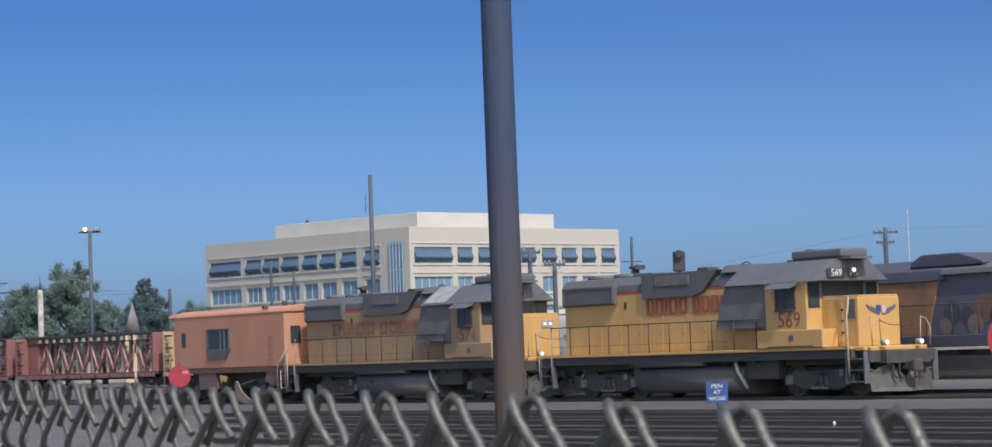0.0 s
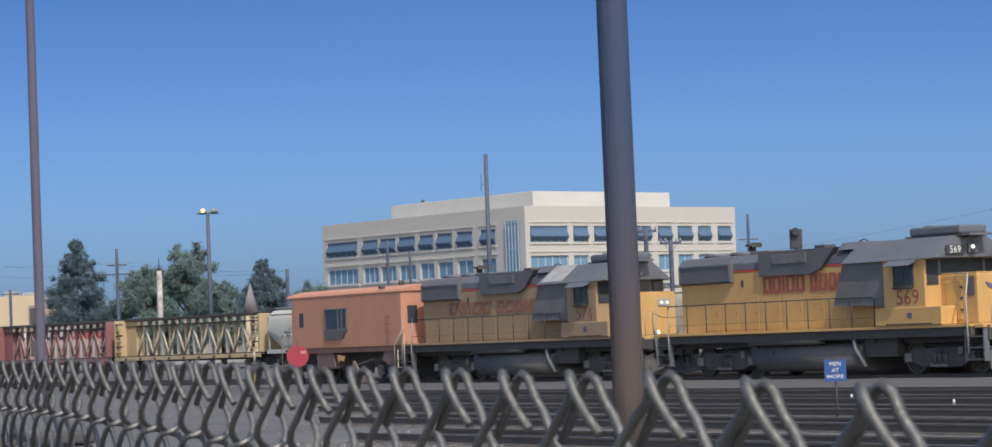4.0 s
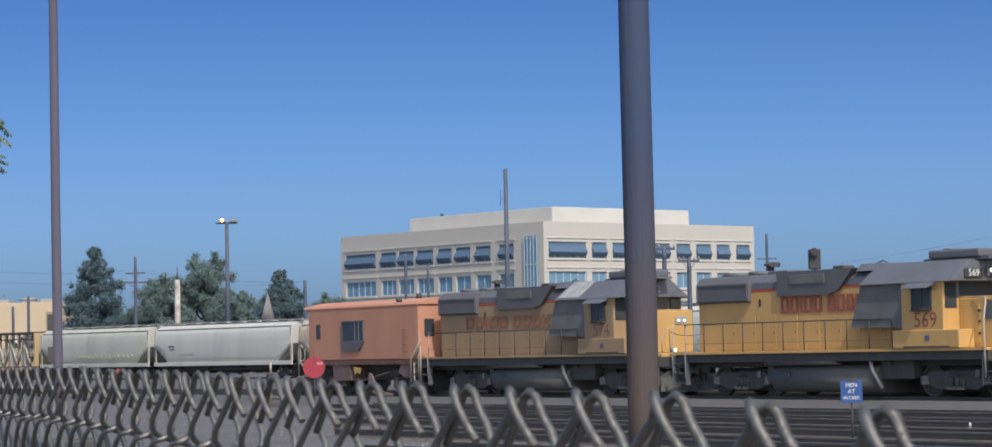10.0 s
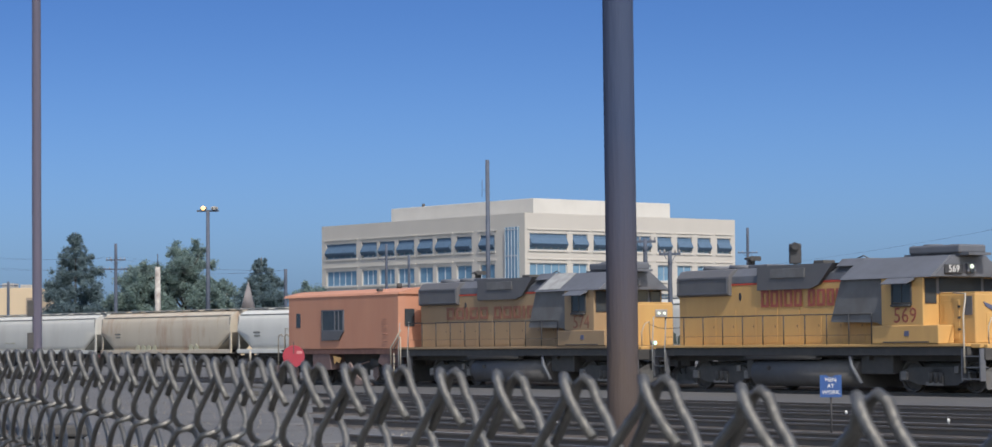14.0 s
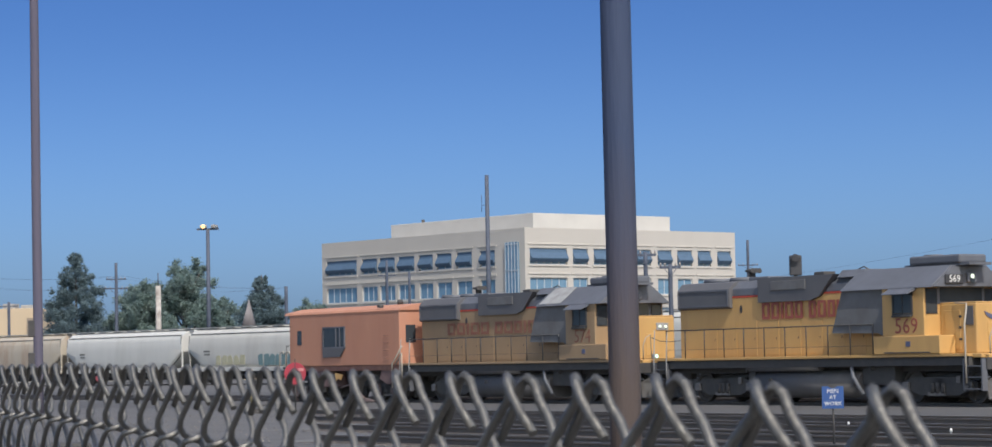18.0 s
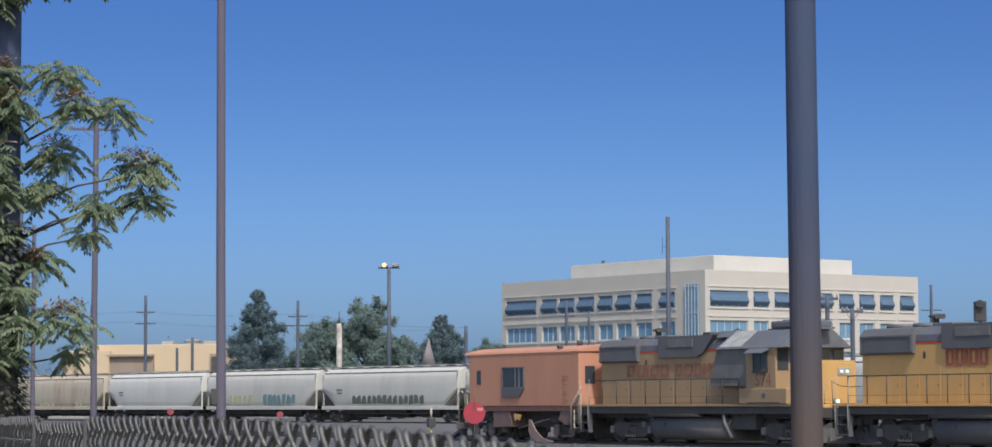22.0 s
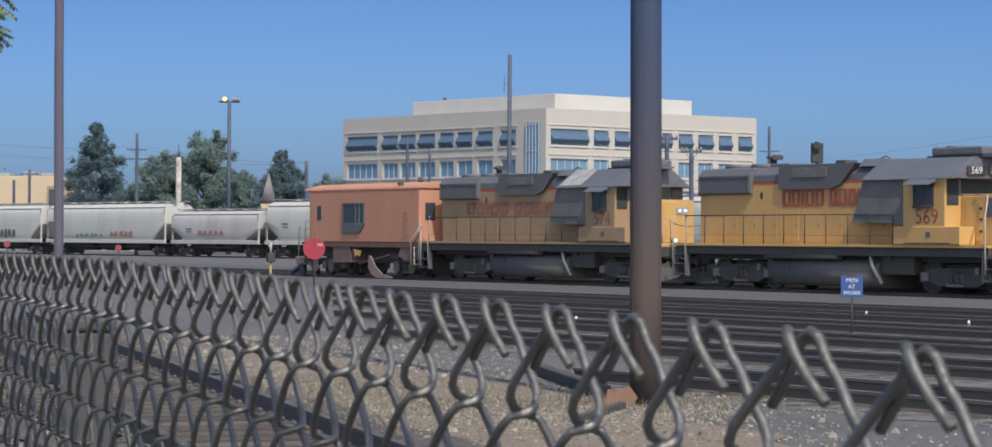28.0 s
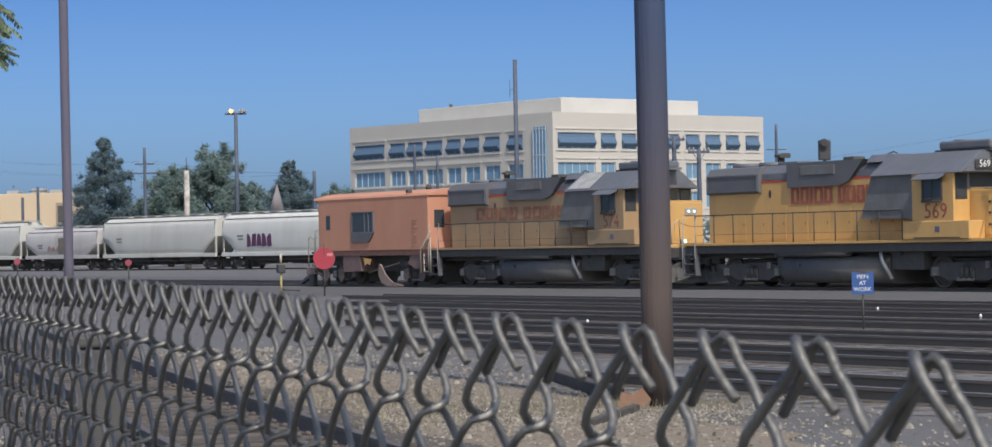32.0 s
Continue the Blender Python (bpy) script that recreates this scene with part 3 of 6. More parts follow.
    part("board_number", bm_from(text_mesh(number, 0.3)), WHITE_PAINT, nb, "", pose(X + 13.125, -0.69, 3.68, 0, 0, 90))
    hl = part("headlight", box(X + 13.06, X + 13.16, -0.18, 0.18, 3.58, 3.86, 0.03), GREY_ROOF, e)
    part("lens", disc(0.07, 0.03, 14), LAMP_GLOW if lead else GLASS_DARK, hl, "", pose(X + 13.17, -0.02, 3.76, 0, 0, 90))
    part("lens", disc(0.085, 0.03, 14), GLASS_DARK, hl, "", pose(X + 13.17, -0.02, 3.64, 0, 0, 90))
    # air conditioner and aerials
    ac = part("air_conditioner", box(X + 11.0, X + 13.2, -0.55, 0.55, 4.16, 4.42, 0.06), GREY_LIGHT, e, "roof air conditioner on a grey base")
    part("base_frame", box(X + 10.7, X + 13.5, -0.45, 0.45, 4.09, 4.17), GREY_ROOF, ac)
    part("fan_guard", cyl(0.3, 4.41, 4.47, "z", 16), GREY_ROOF, ac, m=pose(X + 11.5, 0, 0))
    part("aerial", tube([(X + 10.3, 0.3, 4.08), (X + 10.3, 0.3, 4.5)], 0.012, 5), DARK, e)
    part("roof_grab", tube([(X + 9.2, -0.5, 4.1), (X + 8.9, -0.5, 4.22), (X + 8.6, -0.5, 4.14)], 0.02, 5), DARK, e)
    # short nose
    plan = [(X + 12.63, -0.86), (X + 14.15, -0.86), (X + 14.15, 0.84), (X + 12.63, 0.84)]
    # On the 574 this brighter yellow stands in for sunlight on the front.
    nose = part("short_nose", prism(plan, 1.47, 2.93, "z", 0.035), YELLOW, e, "low yellow nose with a flat front")
    part("nose_cap", prism([(x - 0.02, y * 0.97) for x, y in plan], 2.93, 2.985, "z", 0.02), YELLOW, nose, "yellow nose top")
    part("nose_door", box(X + 12.85, X + 13.5, -0.88, -0.86, 1.6, 2.75, 0.008), paint, nose)
    for z in (1.85, 2.2, 2.52):
        part("door_hinge", box(X + 13.45, X + 13.56, -0.895, -0.878, z, z + 0.07), DARK, nose)
    part("side_grille", box(X + 13.72, X + 14.04, -0.88, -0.86, 2.3, 2.86), mat_grille, nose, "narrow grey grille in the nose side")
    part("front_door", box(X + 14.15, X + 14.17, -0.42, 0.28, 1.6, 2.36, 0.008), YELLOW, nose)
    if lead:
        wing = bmesh.new()
        for sy in (-1, 1):
            bm_prism(wing, [(sy * 0.06, 2.47), (sy * 0.62, 2.66), (sy * 0.56, 2.55), (sy * 0.5, 2.5), (sy * 0.4, 2.46), (sy * 0.28, 2.4), (sy * 0.06, 2.34)], X + 14.155, X + 14.175, "x")
        part("wing_emblem", wing, WING, nose, "plain blue-grey wing shapes on the nose", pose(0, 0.08, 0.04))
        part("shield_emblem", prism([(-0.09, 2.62), (0.09, 2.62), (0.09, 2.46), (0, 2.37), (-0.09, 2.46)], X + 14.175, X + 14.190, "x"), GREY_SIGN, nose, "plain pale shield shape on the nose", pose(0, 0.16, 0.04))
        part("shield_field", prism([(-0.11, 2.66), (0.05, 2.66), (0.05, 2.44), (-0.11, 2.44)], X + 14.175, X + 14.188, "x"), BLUE, nose, "plain dark blue shield shape on the nose", pose(0, -0.02, 0.02))
    else:
        for y in (-0.12, 0.12):
            part("nose_light", disc(0.046, 0.04, 14), LAMP_GLOW, nose, "lit round headlight", pose(X + 14.2, y + 0.3, 2.6, 0, 0, 90))
        part("light_bezel", box(X + 14.155, X + 14.18, 0.04, 0.56, 2.47, 2.73, 0.01), SILVER, nose)
    # pilot, steps, coupler
    # front edge in the same sunlit yellow as the nose
    part("anticlimber", box(X + 14.78, X + 14.92, -1.15, 1.15, 1.32, 1.43, 0.02), YELLOW, e)
    plow = bmesh.new()
    for sy in (-1, 1):
        vs = [(X + 15.55, 0), (X + 15.15, sy * 1.35)]
        a = [plow.verts.new(v) for v in ((X + 15.4, 0, 0.12), (X + 15.0, sy * 1.25, 0.14), (X + 14.92, sy * 1.28, 0.66), (X + 15.1, sy * 0.55, 0.98), (X + 15.14, 0, 0.55))]
        b = [plow.verts.new(v.co + Vector((-0.05, 0, 0))) for v in a]
        f = [plow.faces.new(a), plow.faces.new(b[::-1])] + [plow.faces.new((a[k], b[k], b[(k + 1) % 5], a[(k + 1) % 5])) for k in range(5)]
        bmesh.ops.recalc_face_normals(plow, faces=f)
    part("snow_plow", plow, PLOW, e, "scuffed dark grey pilot plow")
    c = part("coupler", box(X + 15.05, X + 15.6, -0.12, 0.12, 0.75, 1.0, 0.03), STEEL_WHEEL, e)
    part("knuckle", box(X + 15.55, X + 15.75, -0.2, 0.16, 0.68, 1.06, 0.06), STEEL_WHEEL, c)
    part("rear_coupler", box(X - 1.0, X - 0.5, -0.12, 0.12, 0.75, 1.0, 0.03), STEEL_WHEEL, e)
    for x in (X + 15.1,):
        for y in (-0.6, -0.35, 0.35, 0.6):
            part("air_hose", tube([(x, y, 1.15), (x + 0.15, y, 0.9), (x + 0.1, y * 0.9, 0.6), (x + 0.22, y * 0.8, 0.5)], 0.03, 6), RUBBER, e)
    for x0, x1 in ((X + 14.2, X + 15.0), (X - 0.75, X - 0.05)):
        for sy in (-1, 1):
            st = bmesh.new()
            for k, z in enumerate((0.42, 0.76, 1.08)):
                bm_box(st, x0 + 0.06, x1 - 0.06, *sorted((sy * 1.5, sy * (1.2 - 0.08 * k))), z, z + 0.03)
            bm_box(st, x0, x0 + 0.05, *sorted((sy * 1.5, sy * 1.3)), 0.38, 1.32)
            bm_box(st, x1 - 0.05, x1, *sorted((sy * 1.5, sy * 1.3)), 0.38, 1.32)
            part("steps", st, GREY_ROOF, e, "grey corner steps")
            for x in (() if x0 > X + 10 else (x0, x1)):
                part("grab_rail", tube([(x, sy * 1.52, 0.6), (x, sy * 1.53, 1.3), (x, sy * 1.5, 1.9), (x - 0.05, sy * 1.42, 2.45)], 0.018, 6), SILVER, e)
    for y in (-0.71, 0.71):
        d = part("ditch_light", cyl(0.085, X + 14.95, X + 15.15, "x", 12), SILVER, e, m=pose(0, y, 1.56))
        part("lens", disc(0.065, 0.02, 12), LAMP_GREEN if not lead else LAMP_GLOW, d, "", pose(X + 15.16, 0, 0, 0, 0, 90))
    # bent pipe rails round the front platform and up to the nose
    for sy in (-1, 1):
        rail_pts = [(X + 15.02, sy * 1.18, 1.45), (X + 15.04, sy * 1.2, 1.95), (X + 15.02, sy * 1.05, 2.22), (X + 15.0, sy * 0.85, 2.3), (X + 15.0, sy * 0.8, 1.45)]
        part("front_handrail", tube(rail_pts, 0.018, 6), PIPE, e, "cream painted pipe rail")
        if sy < 0:
            part("nose_grab_rail", tube([(X + 14.35, sy * 1.5, 0.6), (X + 14.35, sy * 1.52, 1.5), (X + 14.32, sy * 1.5, 2.3), (X + 14.2, sy * 1.3, 2.75), (X + 13.9, sy * 1.0, 2.93), (X + 13.3, sy * 0.9, 2.96)], 0.026, 6), PIPE, e, "cream painted pipe rail")
        part("platform_chain", tube([(X + 15.0, sy * 0.8, 2.2), (X + 15.0, sy * 0.45, 2.08), (X + 15.0, 0, 2.05)], 0.012, 5), BLACK, e)
    # walkway handrails
    for sy in (-1, 1):
        part("handrail", tube([(X - 0.1, sy * 1.46, 2.4), (X + 10.3, sy * 1.46, 2.4)], 0.018, 6), BLACK, e)
        part("lower_rail", tube([(X - 0.1, sy * 1.46, 1.75), (X + 10.3, sy * 1.46, 1.75)], 0.006, 5), BLACK, e)
        for k in range(11):
            again("stanchion", STANCHION, e, pose(X - 0.1 + k * 1.04, sy * 1.46, 1.45))
    # lettering stands as plain open blocks and bars
    s0, s1, z0, z1, stroke = letters
    widths = (1, 1, 0.3, 1.05, 1, -0.3, 0.9, 1, 0.9, 0.3, 0.8, 0.3, 0.95)
    unit = (s1 - s0) / sum(abs(k) + 0.22 for k in widths)
    a = X + s0
    for k in widths:
        w = abs(k) * unit
        if k > 0:
            bm = bmesh.new()
            if k < 0.5:
                bm_box(bm, a, a + w, -0.952, -0.944, z0, z1)
            else:
                t = unit * stroke
                bm_box(bm, a, a + t, -0.952, -0.944, z0, z1)
                bm_box(bm, a + w - t, a + w, -0.952, -0.944, z0, z1)
                bm_box(bm, a + t, a + w - t, -0.952, -0.944, z1 - t * 0.7, z1)
                bm_box(bm, a + t, a + w - t, -0.952, -0.944, z0, z0 + t * 0.7)
            part("lettering_block", bm, letter_mat, e)
        a += w + 0.22 * unit
    part("oval_vent", disc(0.1, 0.02, 14), BLACK, e, "", pose(X + 3.3, -0.93, 3.05) @ Matrix.Diagonal((0.6, 1, 1.3, 1)))
    return e


def bm_from(me):
    bm = bmesh.new()
    bm.from_mesh(me)
    bpy.data.meshes.remove(me)
    return bm


PIPE = mat("cream_pipe_paint", (0.42, 0.37, 0.3), 0.6, other=(0.34, 0.3, 0.25), scale=6, amount=0.6)
STANCHION = mesh_of(tube([(0, 0, 0), (0, 0, 0.97)], 0.018, 6), "stanchion", BLACK)
mat_tank = mat("fuel_tank_paint", (0.115, 0.11, 0.11), 0.6, other=(0.09, 0.086, 0.085), scale=2.5, amount=0.7, stain=(0.12, 0.1, 0.08), stain_amount=0.4)
mat_grille = mat("grille_dark_grey", (0.1, 0.1, 0.108), 0.7, other=(0.125, 0.125, 0.132), scale=2, amount=0.7, bump=0.2, bump_scale=50)
locomotive(on_track(7.9), "574", YELLOW_OLD_HAZED, (1.95, 9.1, 2.52, 2.98, 0.26), RED_FADED, False, "weathered yellow and grey diesel locomotive coupled to an orange caboose")
locomotive(on_track(16.83 + 7.9), "569", YELLOW, (4.4, 9.35, 2.68, 3.22, 0.31), RED_PAINT, True, "yellow and grey diesel switcher locomotive on a yard track")

# ---- caboose ----
UNDER_RUST = mat("rusty_underframe", (0.22, 0.11, 0.085), 0.85, other=(0.3, 0.16, 0.12), scale=4, amount=0.8, bump=0.3, bump_scale=20)


SKIRT = mat("dull_purple_brown_rust", (0.15, 0.095, 0.09), 0.85, other=(0.2, 0.135, 0.125), scale=4, amount=0.8, bump=0.3, bump_scale=20)
UNDER_DARK = mat("grimy_dark_rust", (0.1, 0.075, 0.07), 0.9, other=(0.2, 0.15, 0.14), scale=9, amount=0.8)
DUSTY_PLATE = mat("dusty_bent_plate", (0.25, 0.18, 0.16), 0.85, other=(0.18, 0.13, 0.12), scale=3, amount=0.8)


def caboose(m):
    c = thing("caboose", m, "faded orange steel caboose with a small square side window", "caboose")
    body = part("body", prism([(-1.5, 1.42), (1.5, 1.42), (1.5, 3.62), (-1.5, 3.62)], -4.35, 4.75, "x", 0.02), ORANGE, c)
    part("roof", prism([(-1.53, 3.58), (-1.46, 3.68), (-0.7, 3.84), (0, 3.88), (0.7, 3.84), (1.46, 3.68), (1.53, 3.58)], -4.75, 4.82, "x", 0.01), ORANGE, c, "low curved roof with overhanging eaves")
    part("side_sill", box(-4.6, 4.74, -1.45, 1.45, 1.2, 1.42, 0.02), UNDER_RUST, c, "rust-brown side sill")
    w = part("bay_window", box(-1.35, 0.4, -1.53, -1.5, 2.2, 2.98), GLASS_DARK, c, "square window with a tilted shutter below")
    fr = bmesh.new()
    for x in (-1.4, -0.32, 0.0, 0.38):
        bm_box(fr, x, x + 0.06, -1.56, -1.5, 2.14, 3.02)
    bm_box(fr, -1.4, 0.44, -1.56, -1.5, 2.98, 3.03)
    bm_box(fr, -1.4, 0.44, -1.56, -1.5, 2.14, 2.2)
    part("window_frame", fr, GREY_ROOF, w)
    part("shutter", prism([(-1.4, 2.14), (0.44, 2.14), (0.05, 1.78), (-1.4, 1.76)], -1.56, -1.51, "y"), mat_grille, w)
    part("small_window", box(-3.65, -3.3, -1.515, -1.49, 2.32, 2.92), GLASS_DARK, c)
    part("end_window", box(4.75, 4.77, -1.2, -0.75, 2.3, 3.0), GLASS_DARK, c)
    part("end_door", box(4.75, 4.78, -0.45, 0.25, 1.5, 3.2, 0.01), ORANGE, c)
    part("rear_platform", box(-5.1, -4.35, -1.45, 1.45, 1.3, 1.4), DARK, c)
    for x0, sgn in ((4.7, 1), (-5.05, -1)):
        for sy in (-1, 1):
            if sgn > 0:
                part("step_rail", tube([(4.2, sy * 1.52, 0.5), (4.2, sy * 1.52, 1.45), (4.98, sy * 1.52, 2.15)], 0.032, 6), PIPE, c)
                part("step_rail", tube([(4.4, sy * 1.52, 1.4), (4.95, sy * 1.52, 1.88), (4.95, sy * 1.52, 0.5)], 0.026, 6), PIPE, c)
            else:
                for x in (-5.25, -4.7):
                    part("step_rail", tube([(x, sy * 1.52, 0.75), (x, sy * 1.52, 1.9), (x + 0.08, sy * 1.52, 2.03), (x + 0.24, sy * 1.5, 2.06), (x + 0.32, sy * 1.48, 1.95)], 0.03, 6), PIPE, c)
            st = bmesh.new()
            for z in (0.45, 0.8, 1.1):
                bm_box(st, x0 - sgn * 0.3 - 0.28, x0 - sgn * 0.3 + 0.28, *sorted((sy * 1.48, sy * 1.15)), z, z + 0.04)
            part("steps", st, DARK, c)
        if sgn < 0:
            part("end_railing", tube([(x0, -1.3, 1.4), (x0, -1.3, 2.3), (x0, 1.3, 2.3), (x0, 1.3, 1.4)], 0.022, 6), PIPE, c)
    truck(c, -2.9, 1.7, wheel=WHEEL_SMALL, r=0.44)
    truck(c, 3.1, 1.7, wheel=WHEEL_SMALL, r=0.44)
    part("toolbox", prism([(-2.4, 1.21), (-1.0, 1.21), (-0.78, 0.56), (-2.38, 0.52)], -1.42, -0.7, "y", 0.02), SKIRT, c, "dull rust-brown underframe toolbox")
    part("sagging_plate", prism([(0.68, 0.86), (0.82, 0.84), (1.2, 0.42), (1.75, 0.12), (2.65, -0.02), (2.55, -0.07), (1.3, -0.06), (0.86, 0.1), (0.62, 0.4)], -1.45, -1.38, "y", 0.01), DUSTY_PLATE, c, "bent dusty steel plate hanging to the ballast")
    part("battery_bin", prism([(3.2, 1.22), (4.55, 1.22), (4.7, 0.72), (3.6, 0.64), (3.0, 0.86)], -1.42, -1.0, "y", 0.02), SKIRT, c)
    part("underframe", box(-4.2, 4.5, -0.7, 0.7, 0.55, 1.2, 0.03), DARK, c)
    part("brake_cylinder", cyl(0.2, 0.0, 0.7, "x", 12), DARK, c, m=pose(1.9, -0.95, 0.85))
    part("brake_rod", tube([(-0.6, -1.2, 0.5), (1.8, -1.1, 0.9)], 0.03, 6), DUSTY_PLATE, c)
    for x in (-4.3, -2.95, 2.45, 3.7):
        part("hanger_plate", prism([(x, 0.66), (x + 0.3, 0.68), (x + 0.42, 0.3), (x + 0.2, 0.12), (x - 0.06, 0.3)], -1.3, -1.22, "y", 0.01), UNDER_DARK, c)
    part("ladder_stirrup", tube([(4.35, -1.46, 1.25), (4.35, -1.46, 0.55), (4.75, -1.46, 0.55), (4.75, -1.46, 1.25)], 0.03, 6), PIPE, c)
    part("yellow_tag", prism([(-0.55, 1.12), (0.1, 1.05), (-0.05, 0.82), (-0.3, 0.9), (-0.45, 0.78)], -1.47, -1.44, "y"), YELLOW, c, "torn yellow tarpaulin hung from the sill")
    part("roof_vent", cyl(0.12, 3.84, 4.05, "z", 10), DARK, c, m=pose(3.2, -0.5, 0))
    part("marker_lamp", box(3.05, 3.25, -1.5, -1.3, 3.72, 3.84, 0.02), DARK, c)
    for k in range(4):
        part("grab_iron", tube([(3.55, -1.53, 1.7 + k * 0.3), (3.95, -1.53, 1.7 + k * 0.3)], 0.014, 5), UNDER_RUST, c)
    part("coupler", box(-5.7, -5.05, -0.12, 0.12, 0.78, 1.0, 0.03), STEEL_WHEEL, c)
    part("brake_wheel", disc(0.26, 0.04, 16), DARK, c, "", pose(-5.1, -0.6, 2.0, 0, 0, 90))
    return c


caboose(on_track(-5.55))

# bumping post and switch stand before the caboose
b = thing("bumping_post", on_track(-12.6, 0.6, 0, 0), "worn timber and steel bumping post at the end of the caboose", "bumping post")
part("slanted_beam", prism([(-0.95, -0.08), (-0.72, -0.08), (0.84, 0.44), (0.84, 0.6), (0.7, 0.6)], -0.12, 0.12, "y", 0.02), WOOD, b)
part("buffer_head", box(0.76, 1.5, -0.5, 0.5, 0.42, 0.72, 0.03), DUSTY_PLATE, b, "pale worn buffer block")
for sy in (-0.42, 0.22):
    part("upright", box(0.88, 1.28, sy, sy + 0.2, -0.1, 0.42, 0.02), DARK, b)
part("diagonal_bar", tube([(1.5, -0.3, 0.52), (1.9, -0.32, 0.35), (2.35, -0.35, -0.08)], 0.05, 6), DUSTY_PLATE, b)
part("drawbar", tube([(1.4, 0, 0.6), (2.6, 0, 0.62)], 0.07, 8), DARK, b)

d = thing("derail_sign", pose(-7.35, 87.2, -0.1, 0, 0, 6), "red round stop target on a thin post before the caboose", "sign")
part("post", tube([(0, 0, 0), (0, 0, 1.5)], 0.025, 8), DARK, d)
part("target", disc(0.38, 0.03, 32), SIGN_RED, d, "", pose(0, -0.05, 1.3))
part("spindle", box(-0.015, 0.015, -0.08, -0.05, 1.38, 1.8), DARK, d)
part("mark", box(0.1, 0.3, -0.075, -0.066, 1.38, 1.48), mat("pale_red_mark", (0.5, 0.2, 0.2), 0.6), d)

s = thing("switch_stand", pose(-8.53, 84, -0.1, 0, 0, 20), "yellow and black switch stand beside the track", "switch stand")
part("base", box(-0.25, 0.25, -0.2, 0.2, 0, 0.16, 0.02), DARK, s)
part("yellow_post", tube([(0, 0, 0.1), (0, 0, 0.85)], 0.045, 8, 0.035), mat("yellow_post_paint", (0.4, 0.32, 0.13), 0.75), s)
part("lantern", box(-0.13, 0.13, -0.13, 0.13, 0.85, 1.15, 0.03), BLACK, s)
part("mast", tube([(0, 0, 1.15), (0, 0, 1.5)], 0.04, 6), PIPE, s)
part("throw_lever", tube([(0, -0.1, 0.3), (0.6, -0.15, 0.25)], 0.03, 6), DARK, s)

# ---- signs in the yard ----
DULL_RED = mat("dull_red_paint", (0.27, 0.055, 0.07), 0.6, scale=4, amount=0.5)
w = thing("work_sign", pose(5.47, 42.0, -0.1, 0, 0, -8), "blue warning sign with white lettering on a thin post", "sign")
part("post", tube([(0, 0.03, 0), (0, 0.03, 1.0)], 0.018, 6), DARK, w)
part("panel", prism([(-0.18, 0.72), (0.18, 0.72), (0.18, 1.09), (0.075, 1.09), (0.03, 1.06), (-0.03, 1.06), (-0.075, 1.09), (-0.18, 1.09)], -0.01, 0.01, "y"), BLUE, w)
for k, word in enumerate(("MEN", "AT", "WORK")):
    part("lettering", bm_from(text_mesh(word, 0.095)), WHITE_PAINT, w, "white painted word", pose(0, -0.014, 1.01 - k * 0.105))
r = thing("track_number_sign", pose(9.49, 38.0, -0.1, 0, 0, -14), "round red sign with pale track number on a thin post", "sign")
part("post", tube([(0, 0.03, 0), (0, 0.03, 1.7)], 0.025, 8), RAIL, r)
part("plate", disc(0.36, 0.02, 40), SIGN_RED, r, "", pose(0, 0, 1.65) @ Matrix.Diagonal((0.97, 1, 1.1, 1)))
part("lettering", bm_from(text_mesh("530", 0.34)), GREY_SIGN, r, "pale hand-painted track number", pose(0, -0.014, 1.66, 0, -4, 0))
part("bolt", disc(0.02, 0.02, 8), GREY_SIGN, r, "", pose(0, -0.014, 1.42))
for x, y, z, n in ((-37.3, 180, 1.0, 0.24), (-24.4, 150, 0.9, 0.2)):
    k = thing("red_marker", pose(x, y, -0.1), "small red round target beside a far track", "sign", "far red markers")
    part("post", tube([(0, 0, 0), (0, 0, z + 0.1)], 0.04, 6), DARK, k)
    part("target", disc(n, 0.03, 20), DULL_RED, k, "", pose(0, -0.06, z + 0.1))
for x, y in ((0.99, 48.0), (7.2, 53.0), (8.3, 47.0)):
    k = thing("white_stake", pose(x, y, -0.1), "short white painted stake in the ballast", "stake", "white stakes")
    part("stake", tube([(0, 0, 0), (0, 0, 0.14)], 0.018, 6), SILVER, k)
    part("cap", tube([(0, 0, 0.14), (0, 0, 0.2)], 0.035, 8, 0.015), WHITE_PAINT, k)

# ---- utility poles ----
# one blue-grey for the far poles, masts and the yard light
GREY_POLE = mat("blue_grey_pole", (0.075, 0.09, 0.125), 0.75, other=(0.06, 0.072, 0.1), scale=2, amount=0.6)
INSUL = mat("porcelain", (0.3, 0.28, 0.27), 0.3)


